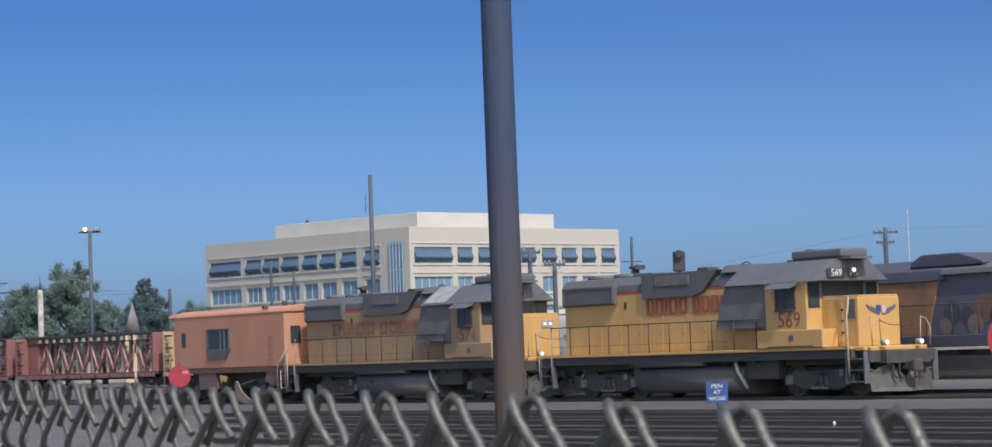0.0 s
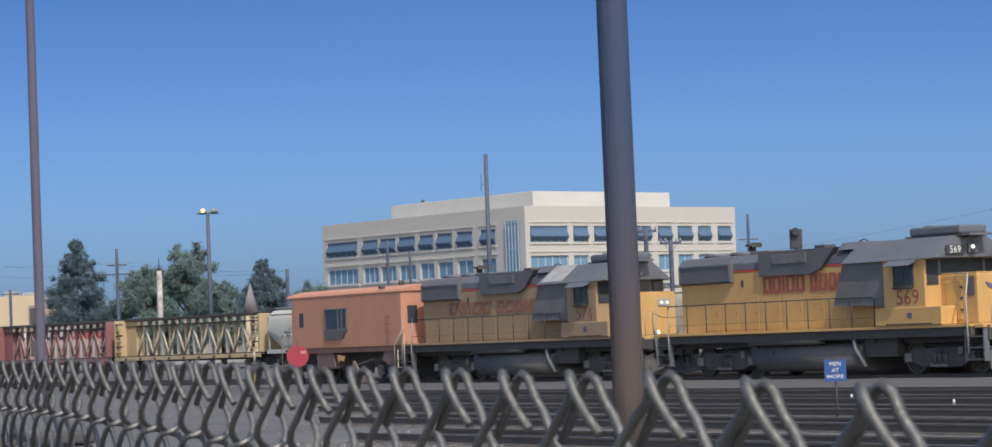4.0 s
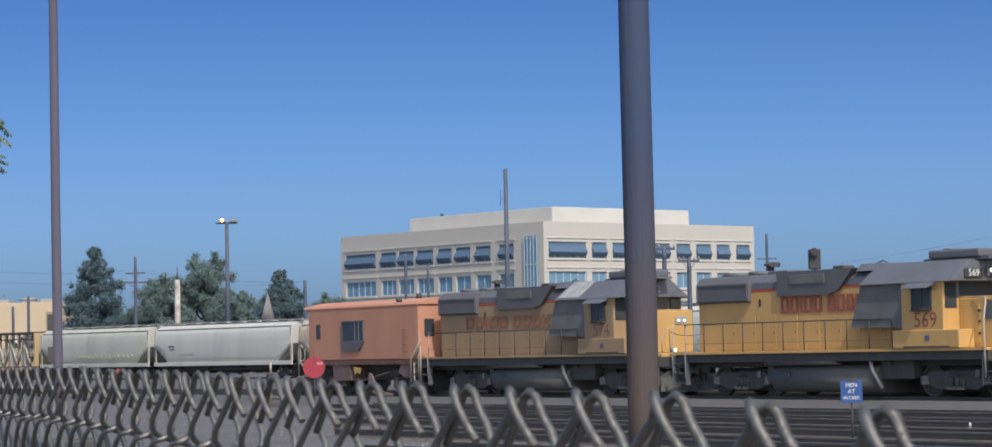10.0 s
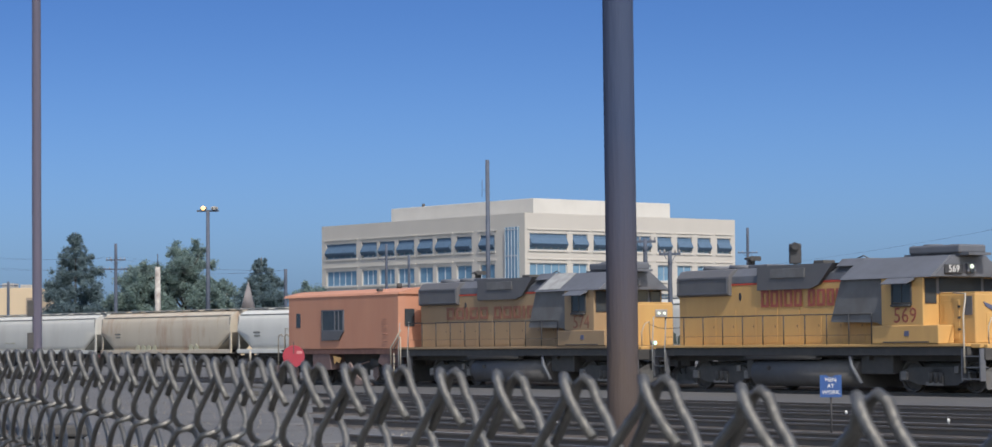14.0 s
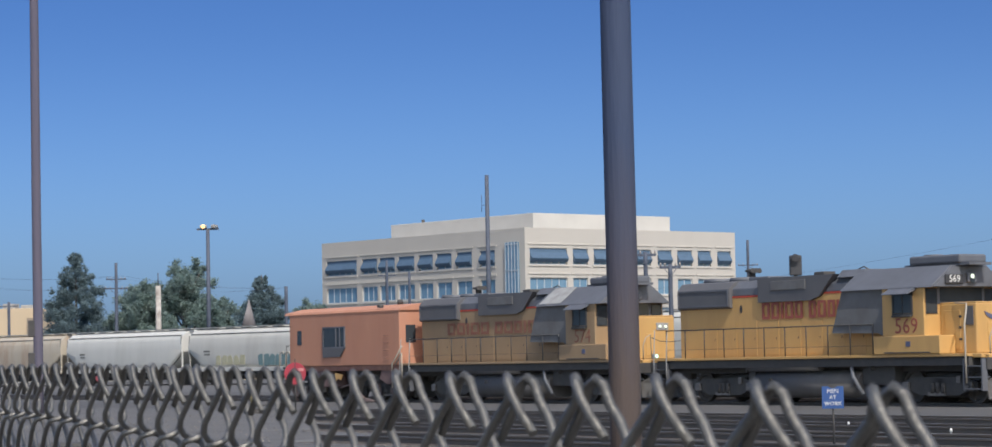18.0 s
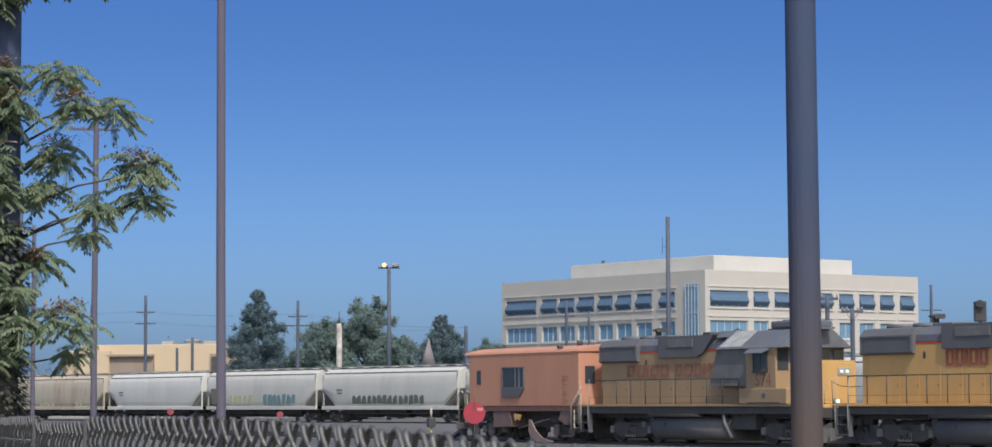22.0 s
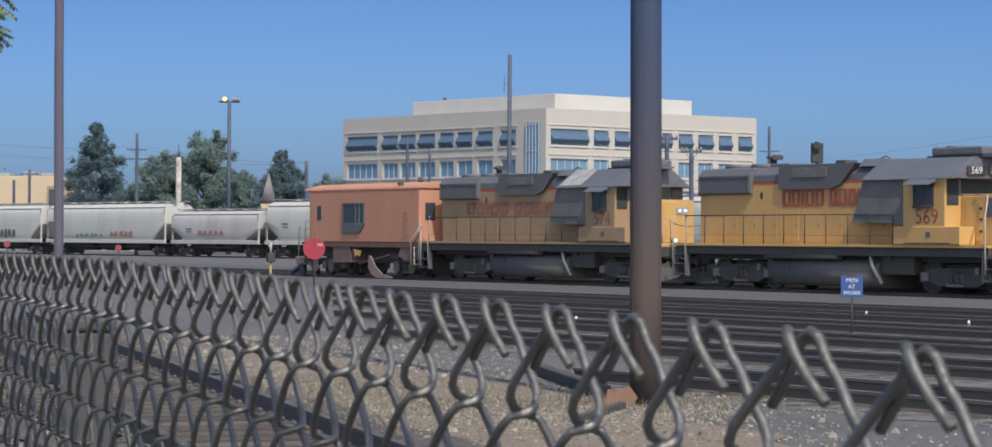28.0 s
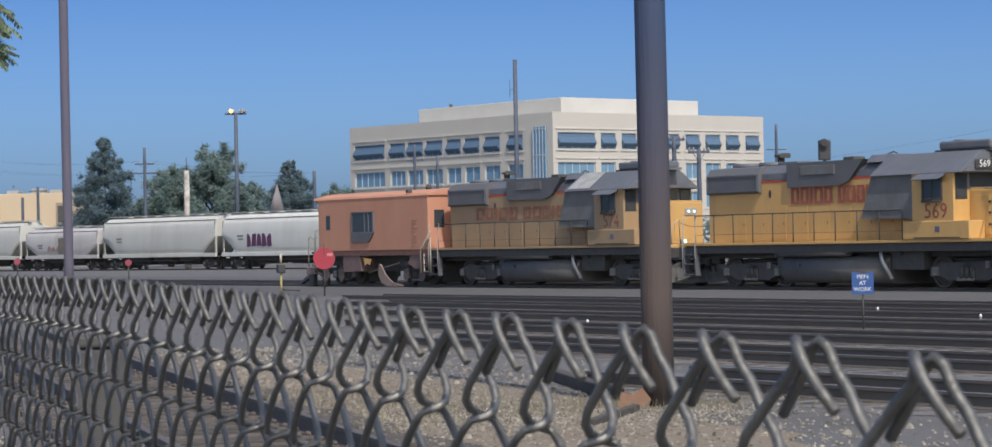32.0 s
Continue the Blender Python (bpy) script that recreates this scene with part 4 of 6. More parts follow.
def wooden_pole(x, y, h, r0, r1, lean=(0, 0), arms=(), label="", turn=0, material=WOOD, boxes=()):
    p = thing("utility_pole", pose(x, y, -0.12, 0, 0, turn), label, "utility pole", "wooden utility poles")
    rnd = random.Random(int(x * 10 + y))
    pts = [(lean[0] * k / 12 + rnd.uniform(-0.006, 0.006), lean[1] * k / 12 + rnd.uniform(-0.006, 0.006), h * k / 12) for k in range(13)]
    part("shaft", tube(pts, r0, 16, r1), material, p)
    for z, half in arms:
        a = part("crossarm", box(-half, half, -0.06, 0.06, z - 0.06, z + 0.06, 0.01), material, p)
        for k in (-0.9, -0.5, 0.5, 0.9):
            part("insulator", tube([(k * half, 0, z + 0.06), (k * half, 0, z + 0.22)], 0.05, 6, 0.035), INSUL, a)
        part("brace", tube([(-half * 0.6, -0.08, z), (0, -0.1, z - 0.5), (half * 0.6, -0.08, z)], 0.02, 4), material, a)
    for z, side in boxes:
        part("meter_box", box(side * r0 - 0.14, side * r0 + 0.14, -0.12, 0.12, z - 0.25, z + 0.25, 0.02), DARK, p)
    return p


wooden_pole(1.235, 25.2, 13.5, 0.16, 0.147, (-0.05, 0), label="thick creosoted wooden utility pole, brown at the foot, haze-blue tint painted above", material=POLE_WOOD)
wooden_pole(-7.14, 26.0, 12.5, 0.175, 0.165, (0.0, 0), label="thick wooden utility pole with a painted haze-blue tint, wrapped in ivy beside the tree", material=POLE_WOOD)
wooden_pole(-14.48, 77.7, 17, 0.155, 0.13, (-0.05, 0), label="tall slim brown wooden utility pole", boxes=((2.9, -1), (1.9, -1)))
wooden_pole(-29.6, 124, 16.8, 0.165, 0.13, (0.05, 0), arms=((15.5, 1.25),), label="brown wooden utility pole with a crossarm", turn=20)
wooden_pole(-42.2, 160, 13.3, 0.15, 0.12, arms=((13.0, 0.85),), label="far brown wooden utility pole with a crossarm", turn=15)
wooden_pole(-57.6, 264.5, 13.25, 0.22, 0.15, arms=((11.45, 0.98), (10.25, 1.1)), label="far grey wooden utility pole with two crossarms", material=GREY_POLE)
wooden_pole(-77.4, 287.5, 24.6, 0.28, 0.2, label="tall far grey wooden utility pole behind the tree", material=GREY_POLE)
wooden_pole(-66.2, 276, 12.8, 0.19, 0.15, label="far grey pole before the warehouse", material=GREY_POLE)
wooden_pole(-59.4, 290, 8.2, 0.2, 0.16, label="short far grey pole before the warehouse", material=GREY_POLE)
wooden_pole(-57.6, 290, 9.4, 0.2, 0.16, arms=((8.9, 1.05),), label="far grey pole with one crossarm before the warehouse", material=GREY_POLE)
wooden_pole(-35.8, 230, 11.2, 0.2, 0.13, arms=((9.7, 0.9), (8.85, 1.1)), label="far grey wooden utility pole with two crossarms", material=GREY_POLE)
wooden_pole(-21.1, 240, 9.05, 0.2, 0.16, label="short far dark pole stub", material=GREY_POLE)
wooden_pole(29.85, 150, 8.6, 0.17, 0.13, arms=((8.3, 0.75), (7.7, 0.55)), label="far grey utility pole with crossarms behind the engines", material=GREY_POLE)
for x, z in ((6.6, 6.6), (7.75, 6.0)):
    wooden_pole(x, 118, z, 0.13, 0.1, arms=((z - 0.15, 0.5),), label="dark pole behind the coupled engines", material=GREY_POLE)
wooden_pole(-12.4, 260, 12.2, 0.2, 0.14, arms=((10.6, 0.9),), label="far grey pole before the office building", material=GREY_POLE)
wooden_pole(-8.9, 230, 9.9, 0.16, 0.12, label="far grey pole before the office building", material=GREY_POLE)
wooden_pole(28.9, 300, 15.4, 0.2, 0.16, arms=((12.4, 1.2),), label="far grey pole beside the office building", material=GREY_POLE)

m = thing("radio_mast", pose(-1.04, 150, -0.1), "dark steel radio mast behind the engines", "mast")
part("shaft", tube([(0, 0, 0), (0, 0, 12.7)], 0.16, 10, 0.12), GREY_POLE, m)
part("side_antenna", tube([(0, 0, 10.9), (-0.32, 0, 10.9), (-0.32, 0, 11.5)], 0.02, 5), GREY_POLE, m)
part("side_antenna", tube([(0, 0, 10.9), (-0.32, 0, 10.9), (-0.34, 0, 10.5)], 0.02, 5), GREY_POLE, m)
m = thing("white_mast", pose(31.25, 150, -0.1), "thin white mast far behind the engines", "mast")
part("shaft", tube([(0, 0, 0), (0, 0, 9.6)], 0.05, 8, 0.03), SILVER, m)
part("foot", box(-0.15, 0.15, -0.15, 0.15, 0, 0.3, 0.02), GREY_POLE, m)
m = thing("signal_mast", pose(15.03, 130, -0.1), "dark signal head on a mast behind the engines", "signal")
part("shaft", tube([(0, 0, 0), (0, 0, 6.0)], 0.09, 8), BLACK, m)
part("signal_head", box(-0.32, 0.3, -0.2, 0.2, 5.7, 6.75, 0.06), BLACK, m)
part("hood", tube([(-0.05, -0.2, 6.62), (-0.05, -0.45, 6.6)], 0.2, 10), BLACK, m)

y = thing("yard_light", pose(-29.3, 246.5, -0.1), "tall yard light pole with one glowing sodium lamp", "light pole")
part("shaft", tube([(0, 0, 0), (0, 0, 15.0)], 0.25, 10, 0.17), GREY_POLE, y)
part("crossarm", box(-1.08, 1.08, -0.08, 0.08, 14.93, 15.1), GREY_POLE, y)
for x, glow in ((-0.43, True), (0.65, False)):
    h = part("lamp_head", box(x - 0.34, x + 0.34, -0.28, 0.3, 15.14, 15.42, 0.07), SILVER, y)
    part("lens", tube([(x, -0.3, 15.28), (x, -0.42, 15.26)], 0.21, 14, 0.15), YARD_GLOW if glow else SILVER, h, "glowing sodium lens" if glow else "unlit lens")

# ---- chain-link fence ----
PITCH = 0.0715
F_AT = Vector((0.1777, 0.6969, 0))
F_TURN = math.degrees(0.3546) + 90
FENCE = pose(F_AT.x, F_AT.y, 0, 0, 0, F_TURN)


BEND, BEND_TURN = 8, -1.75


def fence_top(n):
    """Height of the knuckles, sagging from run to run."""
    return float(np.interp(n, (-20, -2, 0, 3, 8, 12, 20, 26, 41.9, 42.1, 56.9, 57.1, 83, 120, 300),
                           (1.515, 1.5265, 1.5264, 1.5296, 1.5318, 1.535, 1.539, 1.539, 1.534, 1.5265, 1.518, 1.531, 1.516, 1.512, 1.5)))


def fence_at(n, y=0.0, z=0.0):
    """A pose on the fence line at knuckle n; the line turns slightly at a post."""
    if n <= BEND:
        return pose(fence_x(n), y, z)
    return pose(fence_x(BEND), 0, 0, 0, 0, BEND_TURN) @ pose((n - BEND) * PITCH, y, z)


def swell(u, low):
    """Share of the full bulge along the first strand below a knuckle."""
    return float(np.interp(u, (0, 0.3, 0.55, 0.75, 0.88, 0.95, 1), (low, max(low, 0.42), max(low, 0.75), 1, 0.85, 0.5, 0)))


def wire_points(flip, rows, fine):
    """One zigzag wire below a knuckle at the origin, hooked over at the top; flip: -1 runs off to -x, 1 to +x."""
    if flip > 0:
        pts = [(-0.0195, 0.002, -0.0215), (-0.0125, 0.0044, -0.0142), (-0.0062, 0.0058, -0.0072), (-0.0025, 0.0062, -0.002), (0.0006, 0.0053, 0.0006), (0.003, 0.0032, -0.002), (0.007, 0.0028, -0.009)]
    else:
        pts = [(0.021, 0.001, -0.0245), (0.0135, -0.0003, -0.016), (0.0075, -0.0012, -0.0085), (0.003, -0.0012, -0.0025), (-0.0003, -0.0026, 0.0003), (-0.0032, -0.0042, -0.002), (-0.0075, -0.0048, -0.009)]
    half = PITCH / 2
    x0, z0 = 0.0, 0.0
    for r in range(rows):
        x1 = flip * (half + 0.0045) if r % 2 == 0 else -flip * 0.0045
        z1 = -0.044 - 0.038 * r
        side = 0.0096 if x1 > x0 else -0.0074
        steps = (0.35, 0.55, 0.72, 0.84, 0.94, 1.0) if r == 0 else ((0.05, 0.16, 0.35, 0.65, 0.84, 0.95, 1.0) if fine else (0.3, 0.7, 1.0))
        for u in steps:
            pts.append((x0 + (x1 - x0) * u, 0.0 if u == 1.0 else side * (swell(u, 0.3 if flip > 0 else 0.8) if r == 0 else math.sin(math.pi * u) ** 0.18), z0 + (z1 - z0) * u))
        x0, z0 = x1, z1
    return pts


def fence_x(n):
    """Knuckles stand at one pitch, but for slight stretching."""
    return n * PITCH + float(np.interp(n, (-2, -1, 0, 2, 6, 8), (-0.024, -0.013, -0.005, 0.003, 0.004, -0.003)))


def wire_mesh(flip, rows, fine, seg):
    return mesh_of(tube(wire_points(flip, rows, fine), 0.0020, seg), "wire", GALV)


fence = thing("chain_link_fence", FENCE, "galvanised chain-link fence with open knuckled wire tops", "fence")
WIRES = {f: wire_mesh(f, 39, True, 6) for f in (1, -1)}
rnd = random.Random(8)
for n in range(-9, 76):
    z = fence_top(n)
    for f in (1, -1):
        again("wire", WIRES[f], fence, fence_at(n) @ pose(rnd.uniform(-0.001, 0.001), rnd.uniform(-0.0008, 0.0008), z + rnd.uniform(-0.0008, 0.0008), rnd.uniform(-1.0, 1.0), 0, rnd.uniform(-1.5, 1.5)))
far = bmesh.new()
for n in range(76, 300):
    z = fence_top(n)
    for f in (1, -1):
        at = fence_at(n, 0, z)
        src = [at @ Vector(p) for p in wire_points(f, 39, False)]
        bm_tube(far, src, 0.0020, 3)
tagged(part("far_wire_mesh", far, GALV, fence, "distant run of the same wire mesh"), kind="stuff")
for n in (-12, 76, 118, 160, 202, 244, 286):
    h = fence_top(n)
    p = part("post", tube([fence_at(n) @ Vector((0, -0.045, z)) for z in (-0.1, h - 0.02)], 0.03, 12), GALV, fence)
    part("cap", tube([fence_at(n) @ Vector((0, -0.045, z)) for z in (h - 0.02, h + 0.005)], 0.034, 12, 0.02), GALV, p)
for n in (42, 57):
    h = fence_top(n)
    part("lacing_wire", tube([fence_at(n) @ Vector((0.003 * math.sin(k * 1.7), 0.008, h - 0.075 * k)) for k in range(20)], 0.005, 6), DARK, fence, "dark lacing wire joining two runs of mesh")
part("tension_wire", tube([(-0.8, -0.006, 0.12), (20, -0.006, 0.12)], 0.002, 5), GALV, fence)

k = thing("utility_pedestal", pose(-1.36, 8.0, -0.1, 0, 0, 12), "grey metal utility pedestal box behind the fence", "pedestal")
part("cover", box(-0.085, 0.085, -0.06, 0.06, 0, 1.36, 0.012), DARK, k)
part("lid", box(-0.095, 0.095, -0.07, 0.07, 1.36, 1.4, 0.01), DARK, k)

# ---- office building ----
WALL_MAT = mat("pale_precast_concrete", (0.475, 0.445, 0.405), 0.9, other=(0.445, 0.415, 0.38), scale=0.25, amount=0.6, streak=0.4)
WALL_TRIM = mat("pale_concrete_trim", (0.54, 0.505, 0.46), 0.9, scale=0.4, amount=0.4)
PENT_MAT = mat("white_metal_screen", (0.53, 0.51, 0.475), 0.8, scale=0.3, amount=0.3)
OFFICE_GLASS = mat("blue_office_glass", (0.14, 0.25, 0.36), 0.18, other=(0.11, 0.21, 0.31), scale=0.5, amount=0.7, gloss_spread=0.05)
AWNING = mat("dark_blue_grey_awning", (0.075, 0.13, 0.205), 0.75, scale=2, amount=0.4)
MULLION = mat("pale_blue_mullion", (0.42, 0.47, 0.52), 0.5, scale=2, amount=0.3)

office = thing("office_building", pose(2.7, 360.6, -0.1, 0, 0, 40), "pale concrete office building with rows of blue awninged windows", "building")
LX, LY, HT = 42.7, 49.8, 20.6
LEFT_BAYS = ((48.6, 40.6), (39.2, 35.3), (34.7, 30.8), (30.0, 25.9), (24.8, 21.4), (20.5, 16.9), (15.7, 12.1), (10.2, 6.8))
RIGHT_BAYS = ((0.9, 8.1), (9.2, 12.1), (13.3, 16.2), (17.6, 20.7), (21.9, 24.8), (26.2, 29.1), (30.3, 33.4), (34.6, 37.4), (38.8, 41.7))
ROWS = ((15.3, 17.7), (11.0, 13.4), (6.7, 9.1), (2.4, 4.8))


def facade(length, bays, along_x):
    """A wall 0.5 m thick with openings, built of piers and spandrels."""
    bm = bmesh.new()

    def put(a0, a1, z0, z1):
        if a1 - a0 < 0.01 or z1 - z0 < 0.01:
            return
        if along_x:
            bm_box(bm, a0, a1, 0, 0.5, z0, z1)
        else:
            bm_box(bm, 0, 0.5, a0, a1, z0, z1)
    bays = sorted(tuple(sorted(b)) for b in bays)
    levels = [0] + [z for r in sorted(ROWS) for z in r] + [HT]
    for k in range(0, len(levels), 2):
        put(0 if along_x else 0.5, length, levels[k], levels[k + 1])
    for z0, z1 in ROWS:
        at = 0 if along_x else 0.5
        for a0, a1 in bays:
            put(at, a0, z0, z1)
            at = a1
        put(at, length, z0, z1)
    return bm


part("right_wall", facade(LX, RIGHT_BAYS, True), WALL_MAT, office)
part("left_wall", facade(LY, LEFT_BAYS, False), WALL_MAT, office)
part("back_wall", box(LX - 0.5, LX, 0.5, LY, 0, HT), WALL_MAT, office)
part("far_wall", box(0.5, LX - 0.5, LY - 0.5, LY, 0, HT), WALL_MAT, office)
part("roof", box(0.5, LX - 0.5, 0.5, LY - 0.5, HT - 0.9, HT - 0.5), WALL_TRIM, office)
part("core", box(3, LX - 1, 3, LY - 1, 0, HT - 1), mat("dim_interior", (0.12, 0.12, 0.12), 0.9), office)
PX, PY, PX1, PY1, PZ = 5.8, 4.8, 33.5, 39.2, 23.1
part("penthouse", box(PX, PX1, PY, PY1, HT - 0.5, PZ, 0.05), PENT_MAT, office, "white rooftop plant screen set back from the edge")
part("roof_vent", tube([(PX + 3, PY + 30, PZ), (PX + 3, PY + 30, PZ + 0.7)], 0.25, 8), DARK, office)


def office_window(a0, a1, z0, z1, along_x, shade):
    w = a1 - a0
    def m(bm):
        if not along_x:
            for v in bm.verts:
                v.co = Vector((v.co.y, v.co.x, v.co.z))
            bmesh.ops.reverse_faces(bm, faces=list(bm.faces))
        return bm
    win = part("window", m(box(a0, a1, 0.28, 0.34, z0, z1)), OFFICE_GLASS, office)
    fr = bmesh.new()
    for k in range(max(2, round(w / 1.5)) + 1):
        x = a0 + (w - 0.12) * k / max(2, round(w / 1.5))
        bm_box(fr, x, x + 0.12, 0.2, 0.28, z0, z1)
    for z in (z0, z1 - 0.12):
        bm_box(fr, a0, a1, 0.2, 0.28, z, z + 0.12)
    part("frame", m(fr), MULLION, win)
    part("lintel", m(box(a0 - 0.4, a1 + 0.4, -0.12, 0.02, z1 + 0.5, z1 + 0.68)), WALL_TRIM, win)
    part("sill", m(box(a0 - 0.3, a1 + 0.3, -0.15, 0.02, z0 - 0.25, z0 - 0.05)), WALL_TRIM, win)
    if shade:
        aw = bmesh.new()
        outline = [(0.18, z1 - 0.1), (0.08, z1 - 0.6), (-0.42, z0 + 0.95), (-0.4, z0 + 0.83), (-0.05, z0 + 0.35), (0.03, z0 + 0.4), (-0.3, z0 + 0.88), (0.13, z1 - 0.72), (0.18, z1 - 0.25)]
        bm_prism(aw, outline, a0 + 0.05, a1 - 0.05, "x")
        for x in (a0 + 0.05, a1 - 0.11):
            bm_prism(aw, [(0.18, z1 - 0.25), (0.13, z1 - 0.72), (-0.3, z0 + 0.88), (0.03, z0 + 0.4), (0.18, z0 + 0.9)], x, x + 0.06, "x")
        part("awning", m(aw), AWNING, win)


for bays, along_x in ((RIGHT_BAYS, True), (LEFT_BAYS, False)):
    for r, (z0, z1) in enumerate(ROWS):
        for b in bays:
            office_window(min(b), max(b), z0, z1, along_x, r == 0)
GLASS_BAY = (1.3, 4.1)
g = part("glass_bay", box(-0.25, 0.02, 1.3, 4.1, 1.0, 18.6), OFFICE_GLASS, office, "tall strip of blue curtain glass beside the corner")
for k in range(5):
    yk = min(GLASS_BAY) + (max(GLASS_BAY) - min(GLASS_BAY)) * k / 4
    part("mullion", box(-0.32, -0.25, yk - 0.07, yk + 0.07, 1.0, 18.6), MULLION, g)
for k in range(5):
    part("transom", box(-0.32, -0.25, min(GLASS_BAY), max(GLASS_BAY), 3 + k * 3.8, 3.14 + k * 3.8), MULLION, g)

# low beige warehouse and other far buildings
BEIGE = mat("beige_stucco", (0.56, 0.44, 0.3), 0.9, other=(0.5, 0.4, 0.28), scale=0.3, amount=0.5)
BROWNISH = mat("brown_shaded_siding", (0.3, 0.24, 0.19), 0.85, scale=0.6, amount=0.5)
h = thing("warehouse", pose(-62, 330, -0.1, 0, 0, 172), "low beige warehouse with a brown loading front", "building")
part("wall", box(0, 19.5, -12, 0, 0, 9.6, 0.05), BEIGE, h)
part("left_wing", box(15, 21.5, -10, 1.2, 0, 8.8, 0.05), BEIGE, h)
part("loading_front", box(9, 15.4, 0, 0.6, 0, 8.3), BROWNISH, h)
part("canopy", box(8.9, 15.5, 0.6, 1.2, 8.0, 8.2), BROWNISH, h)
part("side_door", box(-0.2, 1.2, 0, 0.2, 3, 8.3), BROWNISH, h)
for k, x in enumerate((1.5, 4, 7.5)):
    part("roof_unit", box(x, x + 1.6, -5, -3, 9.6, 10.1 + 0.2 * (k % 2), 0.05), SILVER, h)
r = thing("red_container", pose(-50.4, 300, -0.1, 0, 0, 8), "faded red shipping container far behind the train", "container")
part("shell", box(-3.2, 3.2, -1.2, 1.2, 0.15, 4.2, 0.03), mat("faded_red_steel", (0.35, 0.06, 0.04), 0.7), r)
for x in (-2.2, -1.1, 0, 1.1, 2.2):
    part("rib", box(x - 0.06, x + 0.06, -1.24, -1.2, 0.3, 4.1), SIGN_RED, r)
o = thing("chimney", pose(-31.95, 230, -0.1), "white tapered concrete chimney with dark stains", "chimney")
STAINED = mat("stained_white_concrete", (0.46, 0.43, 0.4), 0.9, other=(0.2, 0.17, 0.15), scale=1.9, amount=0.9)
part("shaft", tube([(0, 0, 0), (0, 0, 9.0)], 0.31, 8, 0.24), STAINED, o)
part("rod", tube([(0, 0, 9.0), (0, 0, 10.2)], 0.05, 6), GREY_POLE, o)
o = thing("church_spire", pose(-28.8, 280, -0.1), "pale pointed spire behind the train", "spire")
part("cone", tube([(0, 0, 5.5), (0, 0, 8.9)], 1.2, 4, 0.03), mat("pale_slate", (0.2, 0.185, 0.19), 0.8, scale=1, amount=0.5), o)
part("tower", box(-0.8, 0.8, -0.8, 0.8, 0, 5.5), BEIGE, o)
cars_low = random.Random(4)
PARKED = [mat("car_paint", c, 0.35) for c in ((0.6, 0.6, 0.6), (0.3, 0.3, 0.32), (0.65, 0.65, 0.66), (0.12, 0.13, 0.16))]


def parked_car(x, y, turn, paint):
    c = thing("parked_car", pose(x, y, 3.3, 0, 0, turn), "small far parked car on the raised lot", "car", "far parked cars")
    part("body", prism([(-2.2, 0.35), (2.2, 0.35), (2.25, 0.75), (1.3, 0.9), (0.6, 1.42), (-1.2, 1.45), (-2.1, 0.95)], -0.85, 0.85, "y", 0.05), paint, c)
    part("side_glass", prism([(1.1, 0.95), (0.55, 1.36), (-1.15, 1.38), (-1.8, 0.98)], -0.87, 0.87, "y"), GLASS_DARK, c)
    for wx in (-1.4, 1.4):
        part("wheel", cyl(0.33, -0.88, 0.88, "y", 14), RUBBER, c, m=pose(wx, 0, 0.33))
    return c


# raised lot with a parapet and parked cars behind the moving train
lot = solid("parking_deck", box(-50, 60, -8, 8, 0, 3.4), mat("grey_deck_concrete", (0.3, 0.29, 0.28), 0.9, scale=0.4, amount=0.6), pose(-75, 300, -0.1, 0, 0, 8), "long grey concrete parking deck behind the train", kind="structure")
for k in range(13):
    x = -108 + k * 6.1 + cars_low.uniform(-1, 1)
    parked_car(x, 293.8 + (x + 75) * 0.14, 8 + cars_low.choice((0, 180)) + cars_low.uniform(-4, 4), PARKED[k % 4])


# ---- the third, parked locomotive behind ----
MURAL = mat("sooty_blue_and_brown_mural_paint", (0.09, 0.11, 0.17), 0.65, other=(0.12, 0.105, 0.12), scale=0.9, amount=1.0, stain=(0.095, 0.1, 0.135), stain_scale=0.6, stain_amount=0.7)
SOOTY = mat("sooty_yellow_paint", (0.34, 0.19, 0.085), 0.65, other=(0.23, 0.13, 0.085), scale=0.7, amount=1.0, stain=(0.11, 0.085, 0.085), stain_scale=0.7, stain_amount=0.5)
MURAL_INKS = {n: mat("mural_" + n, c, 0.65, scale=2.5, amount=0.8) for n, c in (("brown", (0.19, 0.105, 0.09)), ("navy", (0.07, 0.072, 0.105)), ("pale", (0.19, 0.15, 0.145)))}
NAVY = mat("sooty_dark_roof", (0.065, 0.072, 0.105), 0.7, other=(0.085, 0.09, 0.12), scale=0.8, amount=0.7)
e = thing("road_locomotive", on_track(31, -5.0), "sooty dark road locomotive parked on the track behind", "locomotive", "yard locomotives")
part("frame", box(-11, 11, -1.5, 1.5, 1.35, 1.72, 0.03), NAVY, e, "dark walkway sill")
part("rear_hood", prism([(-10.5, 1.72), (-2.0, 1.72), (-1.45, 3.45), (-10.5, 3.45)], -1.0, 1.0, "y", 0.02), SOOTY, e, "sooty orange-brown hood side")
part("middle_hood", box(-2.2, 4.5, -0.96, 0.96, 1.72, 3.6, 0.02), MURAL, e, "blue-grey hood side with a faded mural")
for x, z, r, ink in ((0.42, 2.5, 0.44, "brown"), (-0.95, 2.42, 0.36, "navy"), (0.0, 2.02, 0.32, "pale"), (-1.25, 1.98, 0.26, "pale"), (1.0, 2.2, 0.4, "navy"), (-0.3, 2.3, 0.3, "navy")):
    part("mural_shape", disc(r, 0.016, 18), MURAL_INKS[ink], e, "", pose(x, -0.966 - 0.005 * (ink == "pale"), z))
